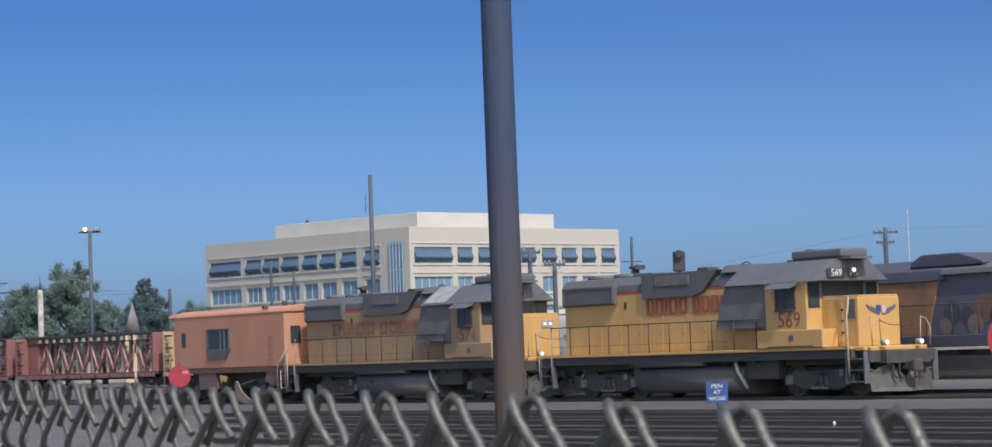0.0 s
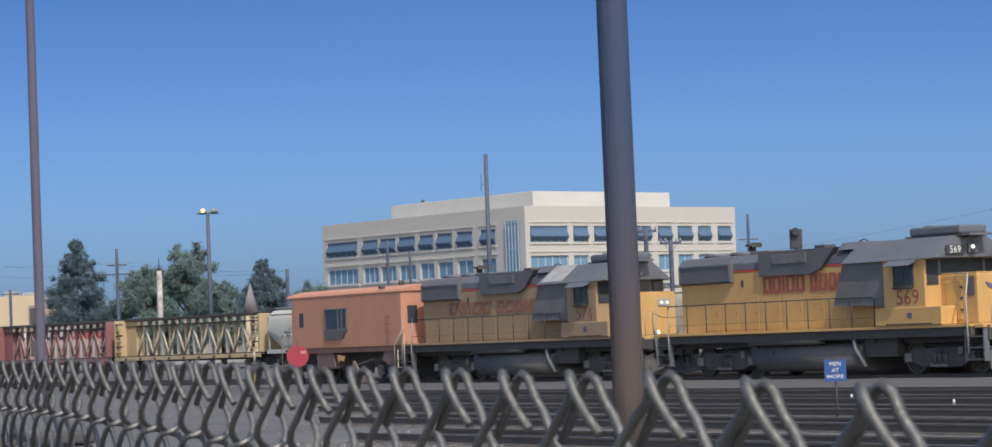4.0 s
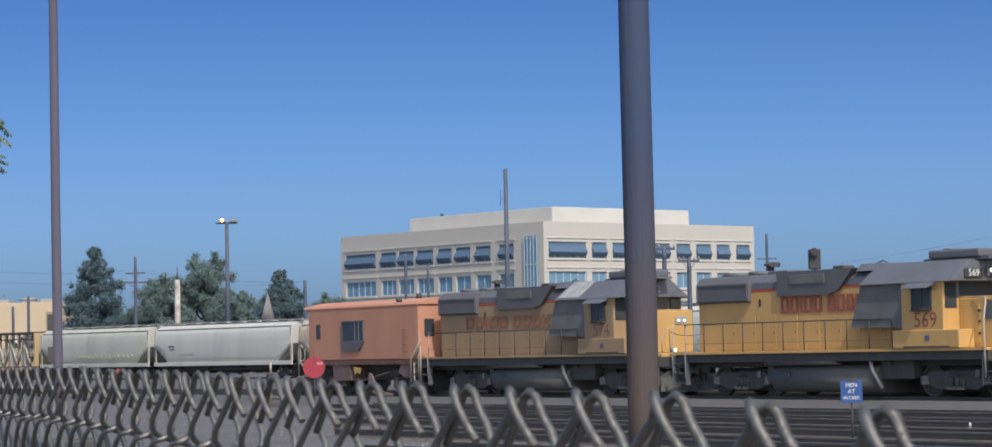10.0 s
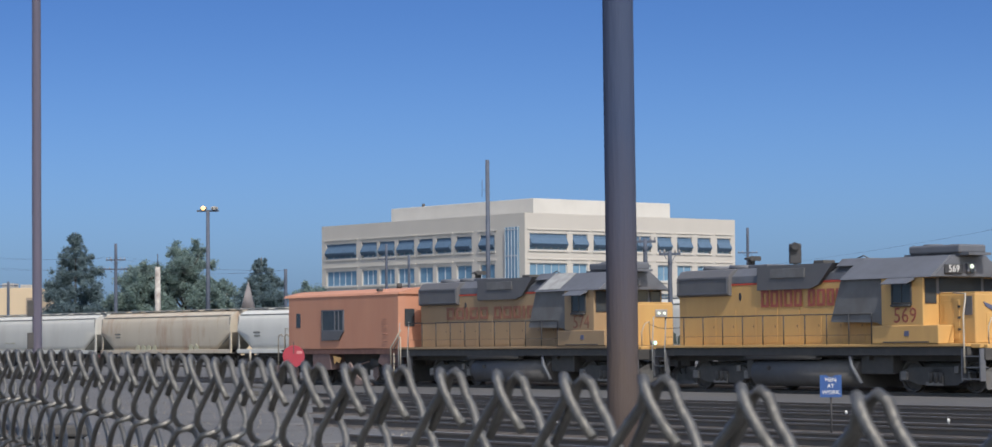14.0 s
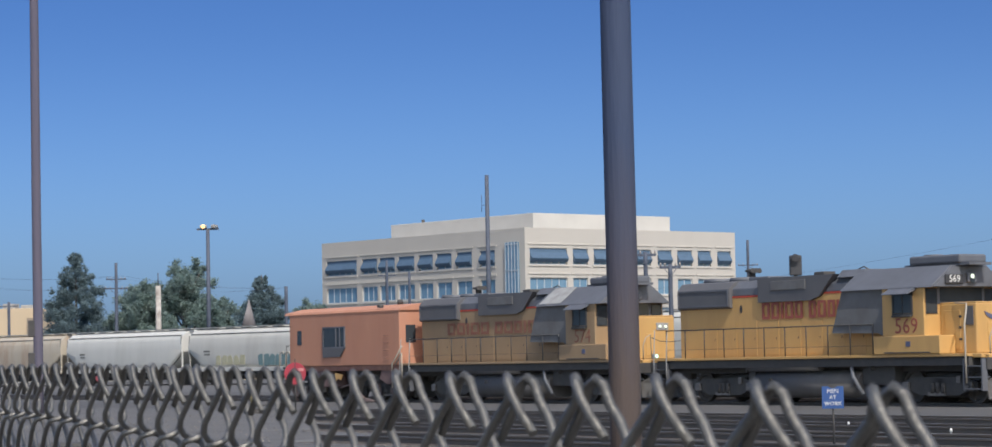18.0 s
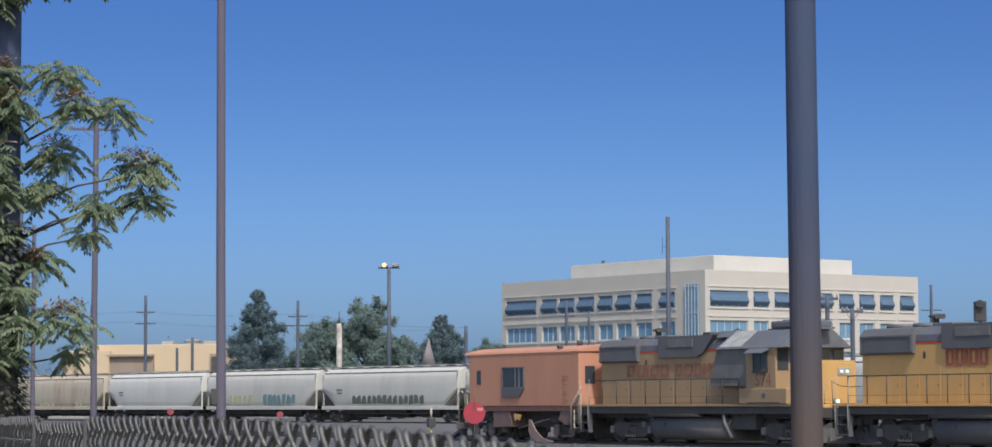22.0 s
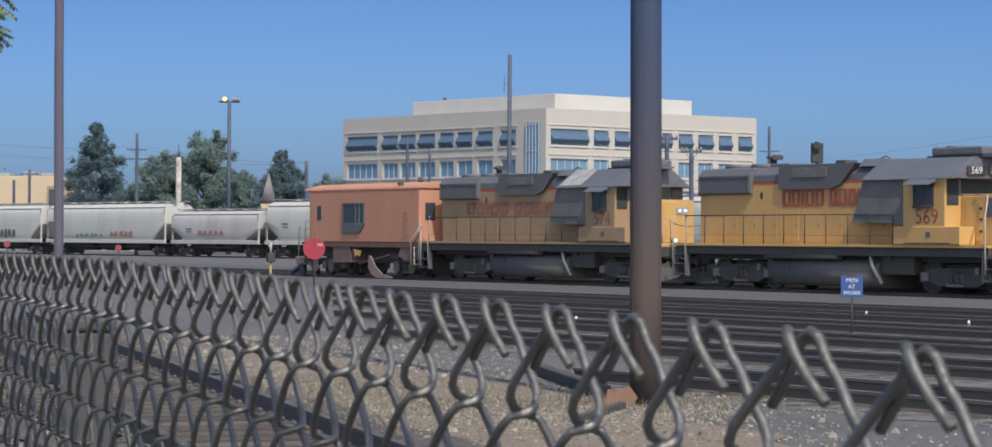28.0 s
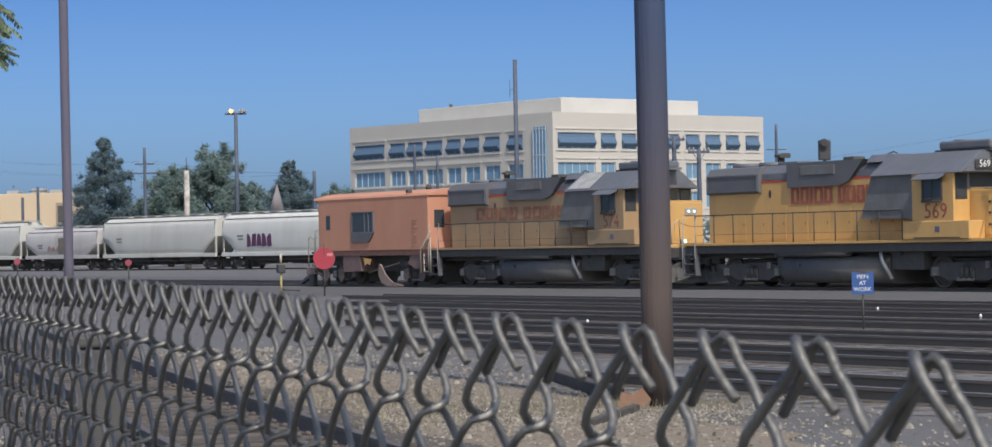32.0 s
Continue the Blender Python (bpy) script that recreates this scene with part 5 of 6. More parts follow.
part("hood_roof", prism([(-1.05, 3.4), (1.05, 3.4), (1.0, 3.75), (0.6, 4.08), (-0.6, 4.08), (-1.0, 3.75)], -10.5, -1.2, "x", 0.03), NAVY, e)
part("pale_roof_edge", prism([(-1.1, 3.58), (1.1, 3.58), (1.05, 3.75), (0.6, 3.92), (-0.6, 3.92), (-1.05, 3.75)], -1.3, 2.6, "x", 0.02), GREY_ROOF, e, "pale grey rounded roof edge")
part("radiator_bulge", prism([(-2.7, 4.0), (-2.2, 4.25), (-0.6, 4.25), (0.4, 3.95), (0.4, 3.85), (-2.7, 3.85)], -0.95, 0.95, "y", 0.04), NAVY, e)
part("cab", prism([(1.7, 2.7), (2.25, 4.05), (2.6, 4.3), (7.2, 4.3), (7.2, 1.72), (1.7, 1.72)], -1.12, 1.12, "y", 0.04), NAVY, e, "dark blue cab with a slanted rear edge")
part("cab_panel", box(1.95, 4.6, -1.15, -1.12, 1.85, 2.62), SOOTY, e)
part("nose", box(7.2, 11, -1.0, 1.0, 1.72, 3.0, 0.1), SOOTY, e)
fan = part("roof_antenna", box(0.85, 1.0, -0.08, 0.08, 3.9, 4.25), DARK, e)
part("dish", prism([(0.45, 4.38), (0.6, 4.22), (1.25, 4.22), (1.42, 4.38), (1.2, 4.34), (0.65, 4.34)], -0.2, 0.2, "y"), DARK, fan)
part("fuel_tank", box(-4.0, 4.0, -1.35, 1.35, 0.35, 1.12, 0.12), mat_tank, e)
for x in (-7.6, 7.6):
    truck(e, x, 3.6, half=1.1)
for k in range(16):
    again("stanchion", STANCHION, e, pose(-10.4 + k * 1.1, -1.46, 1.7))
part("handrail", tube([(-10.4, -1.46, 2.67), (6.2, -1.46, 2.67)], 0.02, 6), DARK, e)

# ---- the moving freight train ----
T_AZ = radians(40)
T_AT = Vector((-28.06, 213.16, 0))
T_WAY = Vector((-math.sin(T_AZ), math.cos(T_AZ), 0))
T_TURN = 130.0
track(pose(T_AT.x, T_AT.y, 0, 0, 0, T_TURN), -120, 150, "far main track under the moving freight train")


def freight_paint(name, base, other, rust, amount, scale=0.5):
    return mat(name, base, 0.65, other=other, scale=1.0, amount=0.6, streak=0.3, stain=rust, stain_scale=scale, stain_amount=amount)


HOPPER_PAINTS = {
    "grey": freight_paint("grey_hopper_paint", (0.456, 0.452, 0.404), (0.396, 0.391, 0.353), (0.3, 0.28, 0.24), 0.4),
    "light": freight_paint("pale_grey_hopper_paint", (0.516, 0.507, 0.473), (0.464, 0.456, 0.430), (0.38, 0.36, 0.33), 0.35),
    "rusty": freight_paint("rusty_tan_hopper_paint", (0.47, 0.415, 0.335), (0.43, 0.37, 0.29), (0.33, 0.19, 0.12), 0.7, 0.9),
    "white": freight_paint("white_hopper_paint", (0.568, 0.563, 0.533), (0.516, 0.512, 0.486), (0.45, 0.44, 0.4), 0.3),
    "cement": freight_paint("dull_cement_grey_paint", (0.46, 0.445, 0.435), (0.4, 0.385, 0.375), (0.34, 0.28, 0.26), 0.5),
}
GRAFFITI = {n: mat("sprayed_" + n, c, 0.6, scale=3, amount=0.5) for n, c in
            (("teal", (0.14, 0.22, 0.23)), ("black", (0.04, 0.045, 0.045)), ("green", (0.1, 0.12, 0.1)), ("purple", (0.09, 0.03, 0.08)), ("tan", (0.42, 0.4, 0.28)), ("brown", (0.26, 0.17, 0.15)))}
CAR_END = mat("grimy_railcar_end_steel", (0.24, 0.235, 0.22), 0.8, other=(0.17, 0.165, 0.155), scale=2, amount=0.7)
STRIPE_DARK = mat("dark_roof_edge", (0.16, 0.16, 0.15), 0.7)


def hopper_car(length, paint, label, top=4.55, tags=()):
    """A covered hopper with curved sides, slope ends, a long side sill, roof walk and hatches."""
    c = thing("hopper_car", pose(0, 0, 0), label, "railcar", "freight train")
    P = HOPPER_PAINTS[paint]
    h = length / 2 - 0.5
    rings = []
    bm = bmesh.new()
    k = top / 4.55
    for x, zb in ((-h, 2.75 * k), (-h + 0.02, 2.7 * k), (-h + 2.1, 1.3), (h - 2.1, 1.3), (h - 0.02, 2.7 * k), (h, 2.75 * k)):
        half = [(1.43, zb), (1.48, max(zb, 1.7 * k)), (1.51, max(zb, 2.3 * k) + 0.02), (1.52, 3.0 * k), (1.48, 3.65 * k), (1.34, 4.08 * k), (0.9, 4.38 * k), (0.4, top)]
        prof = [(y, z) for y, z in half] + [(-y, z) for y, z in half[::-1]]
        rings.append([bm.verts.new((x, y, z)) for y, z in prof])
    for a, b in zip(rings, rings[1:]):
        n = len(a)
        for i in range(n):
            f = bm.faces.new((a[i], a[(i + 1) % n], b[(i + 1) % n], b[i]))
            f.smooth = True
    bm.faces.new(rings[0])
    bm.faces.new(rings[-1])
    bmesh.ops.recalc_face_normals(bm, faces=list(bm.faces))
    body = part("body", bm, P, c, "curved hopper body with slope ends")
    for sy in (-1, 1):
        part("side_sill", box(-length / 2 + 0.45, length / 2 - 0.45, *sorted((sy * 1.38, sy * 1.56)), 1.02, 1.34, 0.02), P, c)
        part("top_edge", box(-h + 0.2, h - 0.2, *sorted((sy * 1.2, sy * 1.37)), 4.06 * k, 4.14 * k), STRIPE_DARK, c)
        part("roof_walk", box(-h - 0.3, h + 0.3, *sorted((sy * 0.35, sy * 0.75)), top + 0.06, top + 0.12), SILVER, c)
    for sx in (-1, 1):
        for sy in (-1, 1):
            x = sx * (length / 2 - 0.55)
            part("end_post", box(x - 0.07, x + 0.07, *sorted((sy * 1.36, sy * 1.46)), 1.1, 3.1 * k), P, c)
            part("end_ladder", box(sx * (h - 0.1) - 0.04, sx * (h - 0.1) + 0.04, *sorted((sy * 1.42, sy * 1.5)), 1.2, 4.0 * k), CAR_END, c)
            part("diagonal_brace", tube([(sx * (h - 2.0), sy * 1.35, 1.4), (sx * (h - 0.1), sy * 1.3, 2.6 * k)], 0.06, 5), CAR_END, c)
        part("end_platform", box(*sorted((sx * (h - 1.9), sx * (length / 2 - 0.4))), -1.4, 1.4, 0.98, 1.08), DARK, c)
        truck(c, sx * (length / 2 - 2.1), 1.75, wheel=WHEEL_SMALL, r=0.44)
        part("coupler", box(*sorted((sx * (length / 2 - 0.5), sx * (length / 2 - 0.05))), -0.12, 0.12, 0.75, 0.98), STEEL_WHEEL, c)
    part("centre_sill", box(-h + 1.2, h - 1.2, -0.3, 0.3, 0.62, 1.05), DARK, c)
    for sy in (-1, 1):
        part("brake_pipe", tube([(-h + 3.0, sy * 1.2, 0.92), (-h + 4.2, sy * 1.25, 0.72), (h - 4.2, sy * 1.25, 0.72), (h - 3.0, sy * 1.2, 0.92)], 0.05, 5), DARK, c)
    n = 3 if length > 16 else 2
    for i in range(n):
        x = (i - (n - 1) / 2) * (length - 7) / n
        b = bmesh.new()
        w = (length - 8) / n / 2
        lo = [b.verts.new((x + sx * w * 0.7, sy * 0.5, 0.42)) for sx, sy in ((-1, -1), (1, -1), (1, 1), (-1, 1))]
        hi = [b.verts.new((x + sx * w, sy * 1.25, 1.3)) for sx, sy in ((-1, -1), (1, -1), (1, 1), (-1, 1))]
        fs = [b.faces.new(lo[::-1]), b.faces.new(hi)] + [b.faces.new((lo[j], lo[(j + 1) % 4], hi[(j + 1) % 4], hi[j])) for j in range(4)]
        bmesh.ops.recalc_face_normals(b, faces=fs)
        part("outlet_bay", b, DARK, c)
        part("outlet_gate", box(x - 0.55, x + 0.55, -0.9, 0.9, 0.36, 0.46), DARK, c)
    for i in range(max(4, int(length / 2.6))):
        part("hatch", cyl(0.34, top, top + 0.1, "z", 12), P, c, m=pose((i - (max(4, int(length / 2.6)) - 1) / 2) * 2.3, 0, 0))
    part("stencil_block", box(h - 3.2, h - 2.3, 1.5, 1.535, 2.6 * k, 2.75 * k), STRIPE_DARK, c)
    part("stencil_block", box(h - 3.2, h - 2.4, 1.5, 1.535, 2.35 * k, 2.47 * k), STRIPE_DARK, c)
    rnd = random.Random(label)
    for x0, x1, z0, z1, colour in tags:
        m = int((x1 - x0) / 0.75)
        for i in range(m):
            a = x0 + (x1 - x0) * i / m
            w = (x1 - x0) / m
            g = [(a + rnd.uniform(0, 0.12), z0 + rnd.uniform(0, 0.15)), (a + w * rnd.uniform(0.8, 1.05), z0 + rnd.uniform(0, 0.12)),
                 (a + w * rnd.uniform(0.75, 1.0), z1 - rnd.uniform(0, 0.35)), (a + w * rnd.uniform(0.4, 0.6), z1), (a + w * rnd.uniform(0, 0.2), z1 - rnd.uniform(0, 0.3))]
            bm = bmesh.new()
            bm_prism(bm, g, 1.5, 1.53, "y")
            part("graffiti_patch", bm, GRAFFITI[colour], c)
    return c


CREAM = freight_paint("cream_panels", (0.5, 0.45, 0.36), (0.42, 0.37, 0.28), (0.3, 0.24, 0.18), 0.4)


def centre_beam_car(length, colour, dark, label, panel=None):
    """A lumber flatcar with end bulkheads and a tall centre truss, empty."""
    c = thing("centre_beam_car", pose(0, 0, 0), label, "railcar", "freight train")
    h = length / 2 - 0.6
    part("deck", box(-h, h, -1.45, 1.45, 1.0, 1.22, 0.02), dark, c)
    for sy in (-1, 1):
        part("side_sill", box(-h, h, *sorted((sy * 1.38, sy * 1.5)), 0.8, 1.12, 0.02), colour, c)
    part("centre_sill", box(-h + 1, h - 1, -0.3, 0.3, 0.65, 1.0), dark, c)
    for sx in (-1, 1):
        b = part("bulkhead", box(*sorted((sx * h, sx * (h - 0.25))), -1.45, 1.45, 1.2, 4.3, 0.03), colour, c)
        for i in range(6):
            part("rung", box(*sorted((sx * (h - 0.3), sx * (h - 1.15))), 1.3, 1.47, 1.5 + i * 0.48, 1.62 + i * 0.48), dark if i % 2 else colour, b)
        part("side_plate", box(*sorted((sx * (h - 0.25), sx * (h - 1.9))), -0.35, 0.35, 1.2, 4.25), colour, c)
        truck(c, sx * (length / 2 - 2.4), 1.75, wheel=WHEEL_SMALL, r=0.44)
        part("coupler", box(*sorted((sx * (length / 2 - 0.65), sx * (length / 2 - 0.05))), -0.12, 0.12, 0.75, 0.98), STEEL_WHEEL, c)
    part("top_chord", box(-h, h, -0.5, 0.5, 4.2, 4.42, 0.02), dark, c)
    part("winch_rail", box(-h + 0.3, h - 0.3, -0.42, 0.42, 3.72, 3.8), dark, c)
    n = 15
    for i in range(n + 1):
        x = -h + 1.9 + (2 * h - 3.8) * i / n
        part("truss_post", box(x - 0.12, x + 0.12, -0.12, 0.12, 1.2, 4.2), colour if not panel or i % 2 else panel, c)
        if i < n:
            x1 = -h + 1.9 + (2 * h - 3.8) * (i + 1) / n
            part("cross_diagonal", tube([(x, -0.2, 3.7 if i % 2 else 1.3), (x1, -0.2, 1.3 if i % 2 else 3.7)], 0.05, 5), colour, c)
            part("truss_diagonal", tube([(x, 0.2, 1.3 if i % 2 else 3.7), (x1, 0.2, 3.7 if i % 2 else 1.3)], 0.1, 5), panel if panel else colour, c)
            part("strap_tag", box((x + x1) / 2 - 0.22, (x + x1) / 2 + 0.22, 0.5, 0.53, 3.85, 4.12), CREAM, c)
    for i in range(9):
        x = -h + 2 + i * (2 * h - 4) / 8
        part("strap_winch", box(x - 0.12, x + 0.12, 1.45, 1.6, 0.85, 1.05), DARK, c)
    return c


MAROON = freight_paint("maroon_railcar_paint", (0.23, 0.1, 0.098), (0.27, 0.13, 0.125), (0.16, 0.085, 0.08), 0.5)
CARYELLOW = freight_paint("dusty_yellow_railcar_paint", (0.47, 0.35, 0.2), (0.41, 0.31, 0.185), (0.31, 0.23, 0.15), 0.5)
PINK = freight_paint("weathered_red_panels", (0.42, 0.23, 0.21), (0.45, 0.29, 0.26), (0.27, 0.15, 0.13), 0.4)
CARDARK = mat("dark_railcar_steel", (0.06, 0.045, 0.045), 0.8, scale=3, amount=0.6)

TRAIN = [
    (5.4, 27.3, centre_beam_car(21.8, MAROON, CARDARK, "maroon centre-beam lumber car with bulkhead ends")),
    (-16.48, 5.4, centre_beam_car(21.8, MAROON, CARDARK, "maroon centre-beam lumber car with faded red and cream truss", PINK)),
    (-40.19, -16.48, centre_beam_car(23.6, CARYELLOW, CARDARK, "dusty yellow centre-beam lumber car with pale straw-coloured truss", CREAM)),
    (-60.04, -40.19, hopper_car(19.8, "grey", "greenish grey covered hopper car with a dark smear", tags=((-7, 3, 1.75, 2.15, "tan"),))),
    (-81.71, -60.04, hopper_car(21.6, "light", "pale grey covered hopper car", tags=((4, 6, 1.9, 2.1, "tan"),))),
    (-102.98, -81.71, hopper_car(21.2, "rusty", "rust-streaked tan covered hopper car with pale scrawls", tags=((1.0, 4.5, 1.1, 1.75, "tan"), (-5.5, -3.8, 1.1, 1.8, "tan")))),
    (-122.95, -102.98, hopper_car(19.9, "white", "clean white covered hopper car")),
    (-143.23, -122.95, hopper_car(20.2, "light", "pale grey covered hopper car with teal and cream graffiti", tags=((1.2, 5.6, 1.45, 2.35, "tan"), (-6.2, -0.6, 1.4, 2.4, "teal")))),
    (-164.73, -143.23, hopper_car(21.4, "light", "pale grey covered hopper car with dark green graffiti", tags=((-5.5, 5.5, 1.45, 2.25, "green"),))),
    (-186.23, -164.73, hopper_car(21.4, "light", "pale grey covered hopper car with faint brown graffiti", tags=((-5, -1, 1.5, 2.1, "brown"), (0, 5, 1.5, 1.9, "teal")))),
    (-200.5, -186.23, hopper_car(14.2, "cement", "short dull grey cement hopper car", top=3.85, tags=((-1.5, 2.5, 1.7, 2.2, "brown"),))),
    (-219.93, -200.5, hopper_car(19.4, "light", "pale grey covered hopper car behind the cement hopper")),
    (-241.0, -219.93, hopper_car(21.0, "white", "white covered hopper car with purple lettering-like graffiti", tags=((2.6, 6.4, 1.75, 2.85, "purple"),))),
    (-262.0, -241.0, hopper_car(20.9, "light", "pale grey covered hopper car at the rear of the view")),
]


def train_run(t):
    return 6.2137 * t + 0.031992 * t * t - 0.00048852 * t ** 3

# ---- trees ----
LEAF = mat("ailanthus_leaf", (0.2, 0.26, 0.16), 0.5, other=(0.28, 0.33, 0.22), scale=3, amount=0.8, leafy=0.5)
LEAF_TIP = mat("russet_seed_clusters", (0.27, 0.16, 0.09), 0.7, other=(0.18, 0.15, 0.08), scale=4, amount=0.8)
BARK = mat("dark_bark", (0.075, 0.062, 0.055), 0.95, other=(0.13, 0.11, 0.095), scale=7, amount=0.8, streak=0.3, bump=0.8, bump_scale=25)
# Distance haze is mixed into both leaf colours, paler and bluer than foliage.
FAR_LEAF = mat("hazed_far_foliage", (0.25, 0.335, 0.31), 0.8, other=(0.3, 0.38, 0.355), scale=0.5, amount=0.9, leafy=0.65)
FAR_NEEDLE = mat("hazed_far_conifer_foliage", (0.18, 0.25, 0.27), 0.85, other=(0.21, 0.285, 0.305), scale=0.6, amount=0.9, leafy=0.65)


DEADWOOD = mat("bare_pale_wood", (0.36, 0.31, 0.27), 0.9, scale=9, amount=0.6)
IVY = mat("ivy_leaf", (0.045, 0.055, 0.04), 0.6, other=(0.075, 0.08, 0.06), scale=3, amount=0.8)


def add_leaflet(vs, fs, p, d, up, length, width):
    """A pointed folded leaflet: four triangles."""
    side = d.cross(up).normalized()
    a, b = p, p + d * length
    m = p + d * length * 0.45 - up * width * 0.15
    i = len(vs)
    vs += [a, m + side * width + up * width * 0.25, b, m - side * width + up * width * 0.25, m]
    fs += [(i, i + 1, i + 4), (i + 4, i + 1, i + 2), (i, i + 4, i + 3), (i + 4, i + 2, i + 3)]


def pinnate_leaf(vs, fs, p, way, length, rnd):
    """A long drooping compound leaf with narrow hanging leaflets in pairs."""
    pos, d = Vector(p), way.normalized()
    n = 9
    for k in range(n):
        d = (d + Vector((0, 0, -0.13))).normalized()
        nxt = pos + d * (length / n)
        side = d.cross(Vector((0, 0, 1)))
        side = side.normalized() if side.length > 0.01 else Vector((1, 0, 0))
        if k > 0:
            for sg in (-1, 1):
                ld = (side * sg * rnd.uniform(0.6, 0.95) + d * 0.35 + Vector((0, 0, -0.75 + rnd.uniform(-0.35, 0.3)))).normalized()
                add_leaflet(vs, fs, nxt, ld, Vector((0, 0, 1)), length * rnd.uniform(0.24, 0.32) * (1 - 0.4 * abs(k / n - 0.45)), length * 0.05)
        i = len(vs)
        w = side * 0.004
        vs += [pos - w, pos + w, nxt + w, nxt - w]
        fs.append((i, i + 1, i + 2, i + 3))
        pos = nxt
    add_leaflet(vs, fs, pos, d, Vector((0, 0, 1)), length * 0.24, length * 0.05)


def mesh_part(name, vs, fs, material, parent, label=""):
    me = bpy.data.meshes.new(name)
    me.from_pydata([tuple(v) for v in vs], [], fs)
    me.materials.append(material)
    ob = new(name, me)
    ob.parent = parent
    return tagged(ob, label)


# leaf masses: across, height, radius
MASSES = [(-7.15, 5.0, 0.22), (-7.01, 4.6, 0.27), (-6.57, 5.03, 0.22), (-6.35, 4.63, 0.22), (-5.95, 4.63, 0.19), (-6.61, 4.16, 0.27), (-6.78, 3.8, 0.25),
          (-5.73, 3.98, 0.3), (-5.65, 3.67, 0.16), (-6.11, 3.57, 0.19), (-6.22, 3.31, 0.11), (-7.32, 3.9, 0.19), (-6.79, 3.02, 0.19), (-7.22, 2.93, 0.17),
          (-6.41, 2.39, 0.27), (-6.44, 2.07, 0.13), (-6.88, 2.37, 0.21), (-7.16, 2.07, 0.25), (-7.39, 4.46, 0.16), (-7.34, 3.45, 0.16),
          (-7.2, 4.15, 0.2), (-7.05, 3.75, 0.2), (-7.15, 3.3, 0.2), (-6.98, 2.7, 0.18)]
RUSSET = (0, 1, 3, 5, 7, 12, 14)
POLE_X = -7.14
tree = thing("tree_of_heaven", pose(POLE_X, 26.0, -0.1), "tall leafy tree with long drooping compound leaves beside the fence", "tree")
base = Vector((POLE_X, 26.0, -0.1))
rnd = random.Random(12)
trunk_pts = [Vector(p) for p in ((-0.3, 0.45, -0.1), (-0.38, 0.42, 1.0), (-0.2, 0.35, 2.4), (-0.05, 0.3, 3.6), (0.0, 0.28, 4.7), (-0.05, 0.26, 6.2))]
part("trunk", tube(trunk_pts, 0.09, 10, 0.03), BARK, tree, "slim dark trunk behind the wooden pole")
beyond = [(POLE_X + rnd.uniform(-2.6, -0.5), rnd.uniform(1.4, 6.5), rnd.uniform(0.2, 0.3)) for _ in range(18)] + [(POLE_X + rnd.uniform(-0.2, 1.2), rnd.uniform(5.5, 6.8), 0.25) for _ in range(6)]
limbs = bmesh.new()
vs, fs, tv, tf = [], [], [], []
for n, (x, z, r) in enumerate(MASSES + beyond):
    front = -0.28 if abs(x - POLE_X) < 0.3 else rnd.uniform(-0.25, 0.25)
    q = Vector((x, 26 + front, z)) - base
    low = max(0.3, q.z - 0.12 - 0.2 * abs(q.x))
    k = max(i for i in range(len(trunk_pts) - 1) if trunk_pts[i].z <= low)
    root = trunk_pts[k].lerp(trunk_pts[k + 1], min(1.0, (low - trunk_pts[k].z) / (trunk_pts[k + 1].z - trunk_pts[k].z)))
    mid = root.lerp(q, 0.55) + Vector((0, -0.05, 0.04 + 0.06 * rnd.random()))
    bm_tube(limbs, [root, mid, q], 0.017, 5, 0.006)
    for k in range(int(26 + 95 * r)):
        o = Vector((rnd.gauss(0, 0.33), rnd.gauss(0, 0.33), rnd.gauss(0.15, 0.3))) * r
        a = rnd.uniform(0, 2 * math.pi)
        pinnate_leaf(vs, fs, q + o, Vector((math.cos(a), math.sin(a) * 0.8, rnd.uniform(-0.3, 0.75))), rnd.uniform(0.75, 1.35) * (0.15 + 0.5 * r), rnd)
    if n in RUSSET or (n >= len(MASSES) and rnd.random() < 0.3):
        for k in range(230):
            o = Vector((rnd.gauss(0, 0.42) * r, rnd.gauss(-0.2, 0.3) * r, r * rnd.uniform(0.35, 0.95)))
            add_leaflet(tv, tf, q + o, Vector((rnd.uniform(-1, 1), rnd.uniform(-1, 1), rnd.uniform(-0.7, 0.6))).normalized(), Vector((0, 0, 1)), 0.055, 0.014)
part("branchwork", limbs, BARK, tree)
for a, b in (((-0.06, -0.19, 4.3), (0.11, -0.24, 4.56)), ((0.03, -0.2, 4.42), (0.2, -0.24, 4.4)), ((-0.25, -0.2, 2.6), (0.07, -0.24, 2.49)), ((0.04, -0.19, 3.62), (0.14, -0.23, 3.66))):
    part("dead_stub", tube([a, b], 0.014, 6, 0.009), DEADWOOD, tree, "bare pale branch stub against the pole")
mesh_part("crown", vs, fs, LEAF, tree, "crown of drooping compound leaves with gaps")
mesh_part("seed_foliage", tv, tf, LEAF_TIP, tree, "russet seed clusters at the branch tips")
vs, fs = [], []
for k in range(5200):
    a, z = rnd.uniform(0, 2 * math.pi), rnd.uniform(0, 1) ** 1.2 * 3.6
    r = 0.175 + abs(rnd.gauss(0, 0.05)) + (0.35 * (1 - z / 0.9) * rnd.random() if z < 0.9 else 0)
    p = Vector((r * math.cos(a), r * math.sin(a), z))
    add_leaflet(vs, fs, p, Vector((math.cos(a), math.sin(a), rnd.uniform(-1.2, 0.1))).normalized(), Vector((0, 0, 1)), rnd.uniform(0.05, 0.1), 0.025)
mesh_part("ivy", vs, fs, IVY, tree, "dark ivy on the lower pole and trunk")


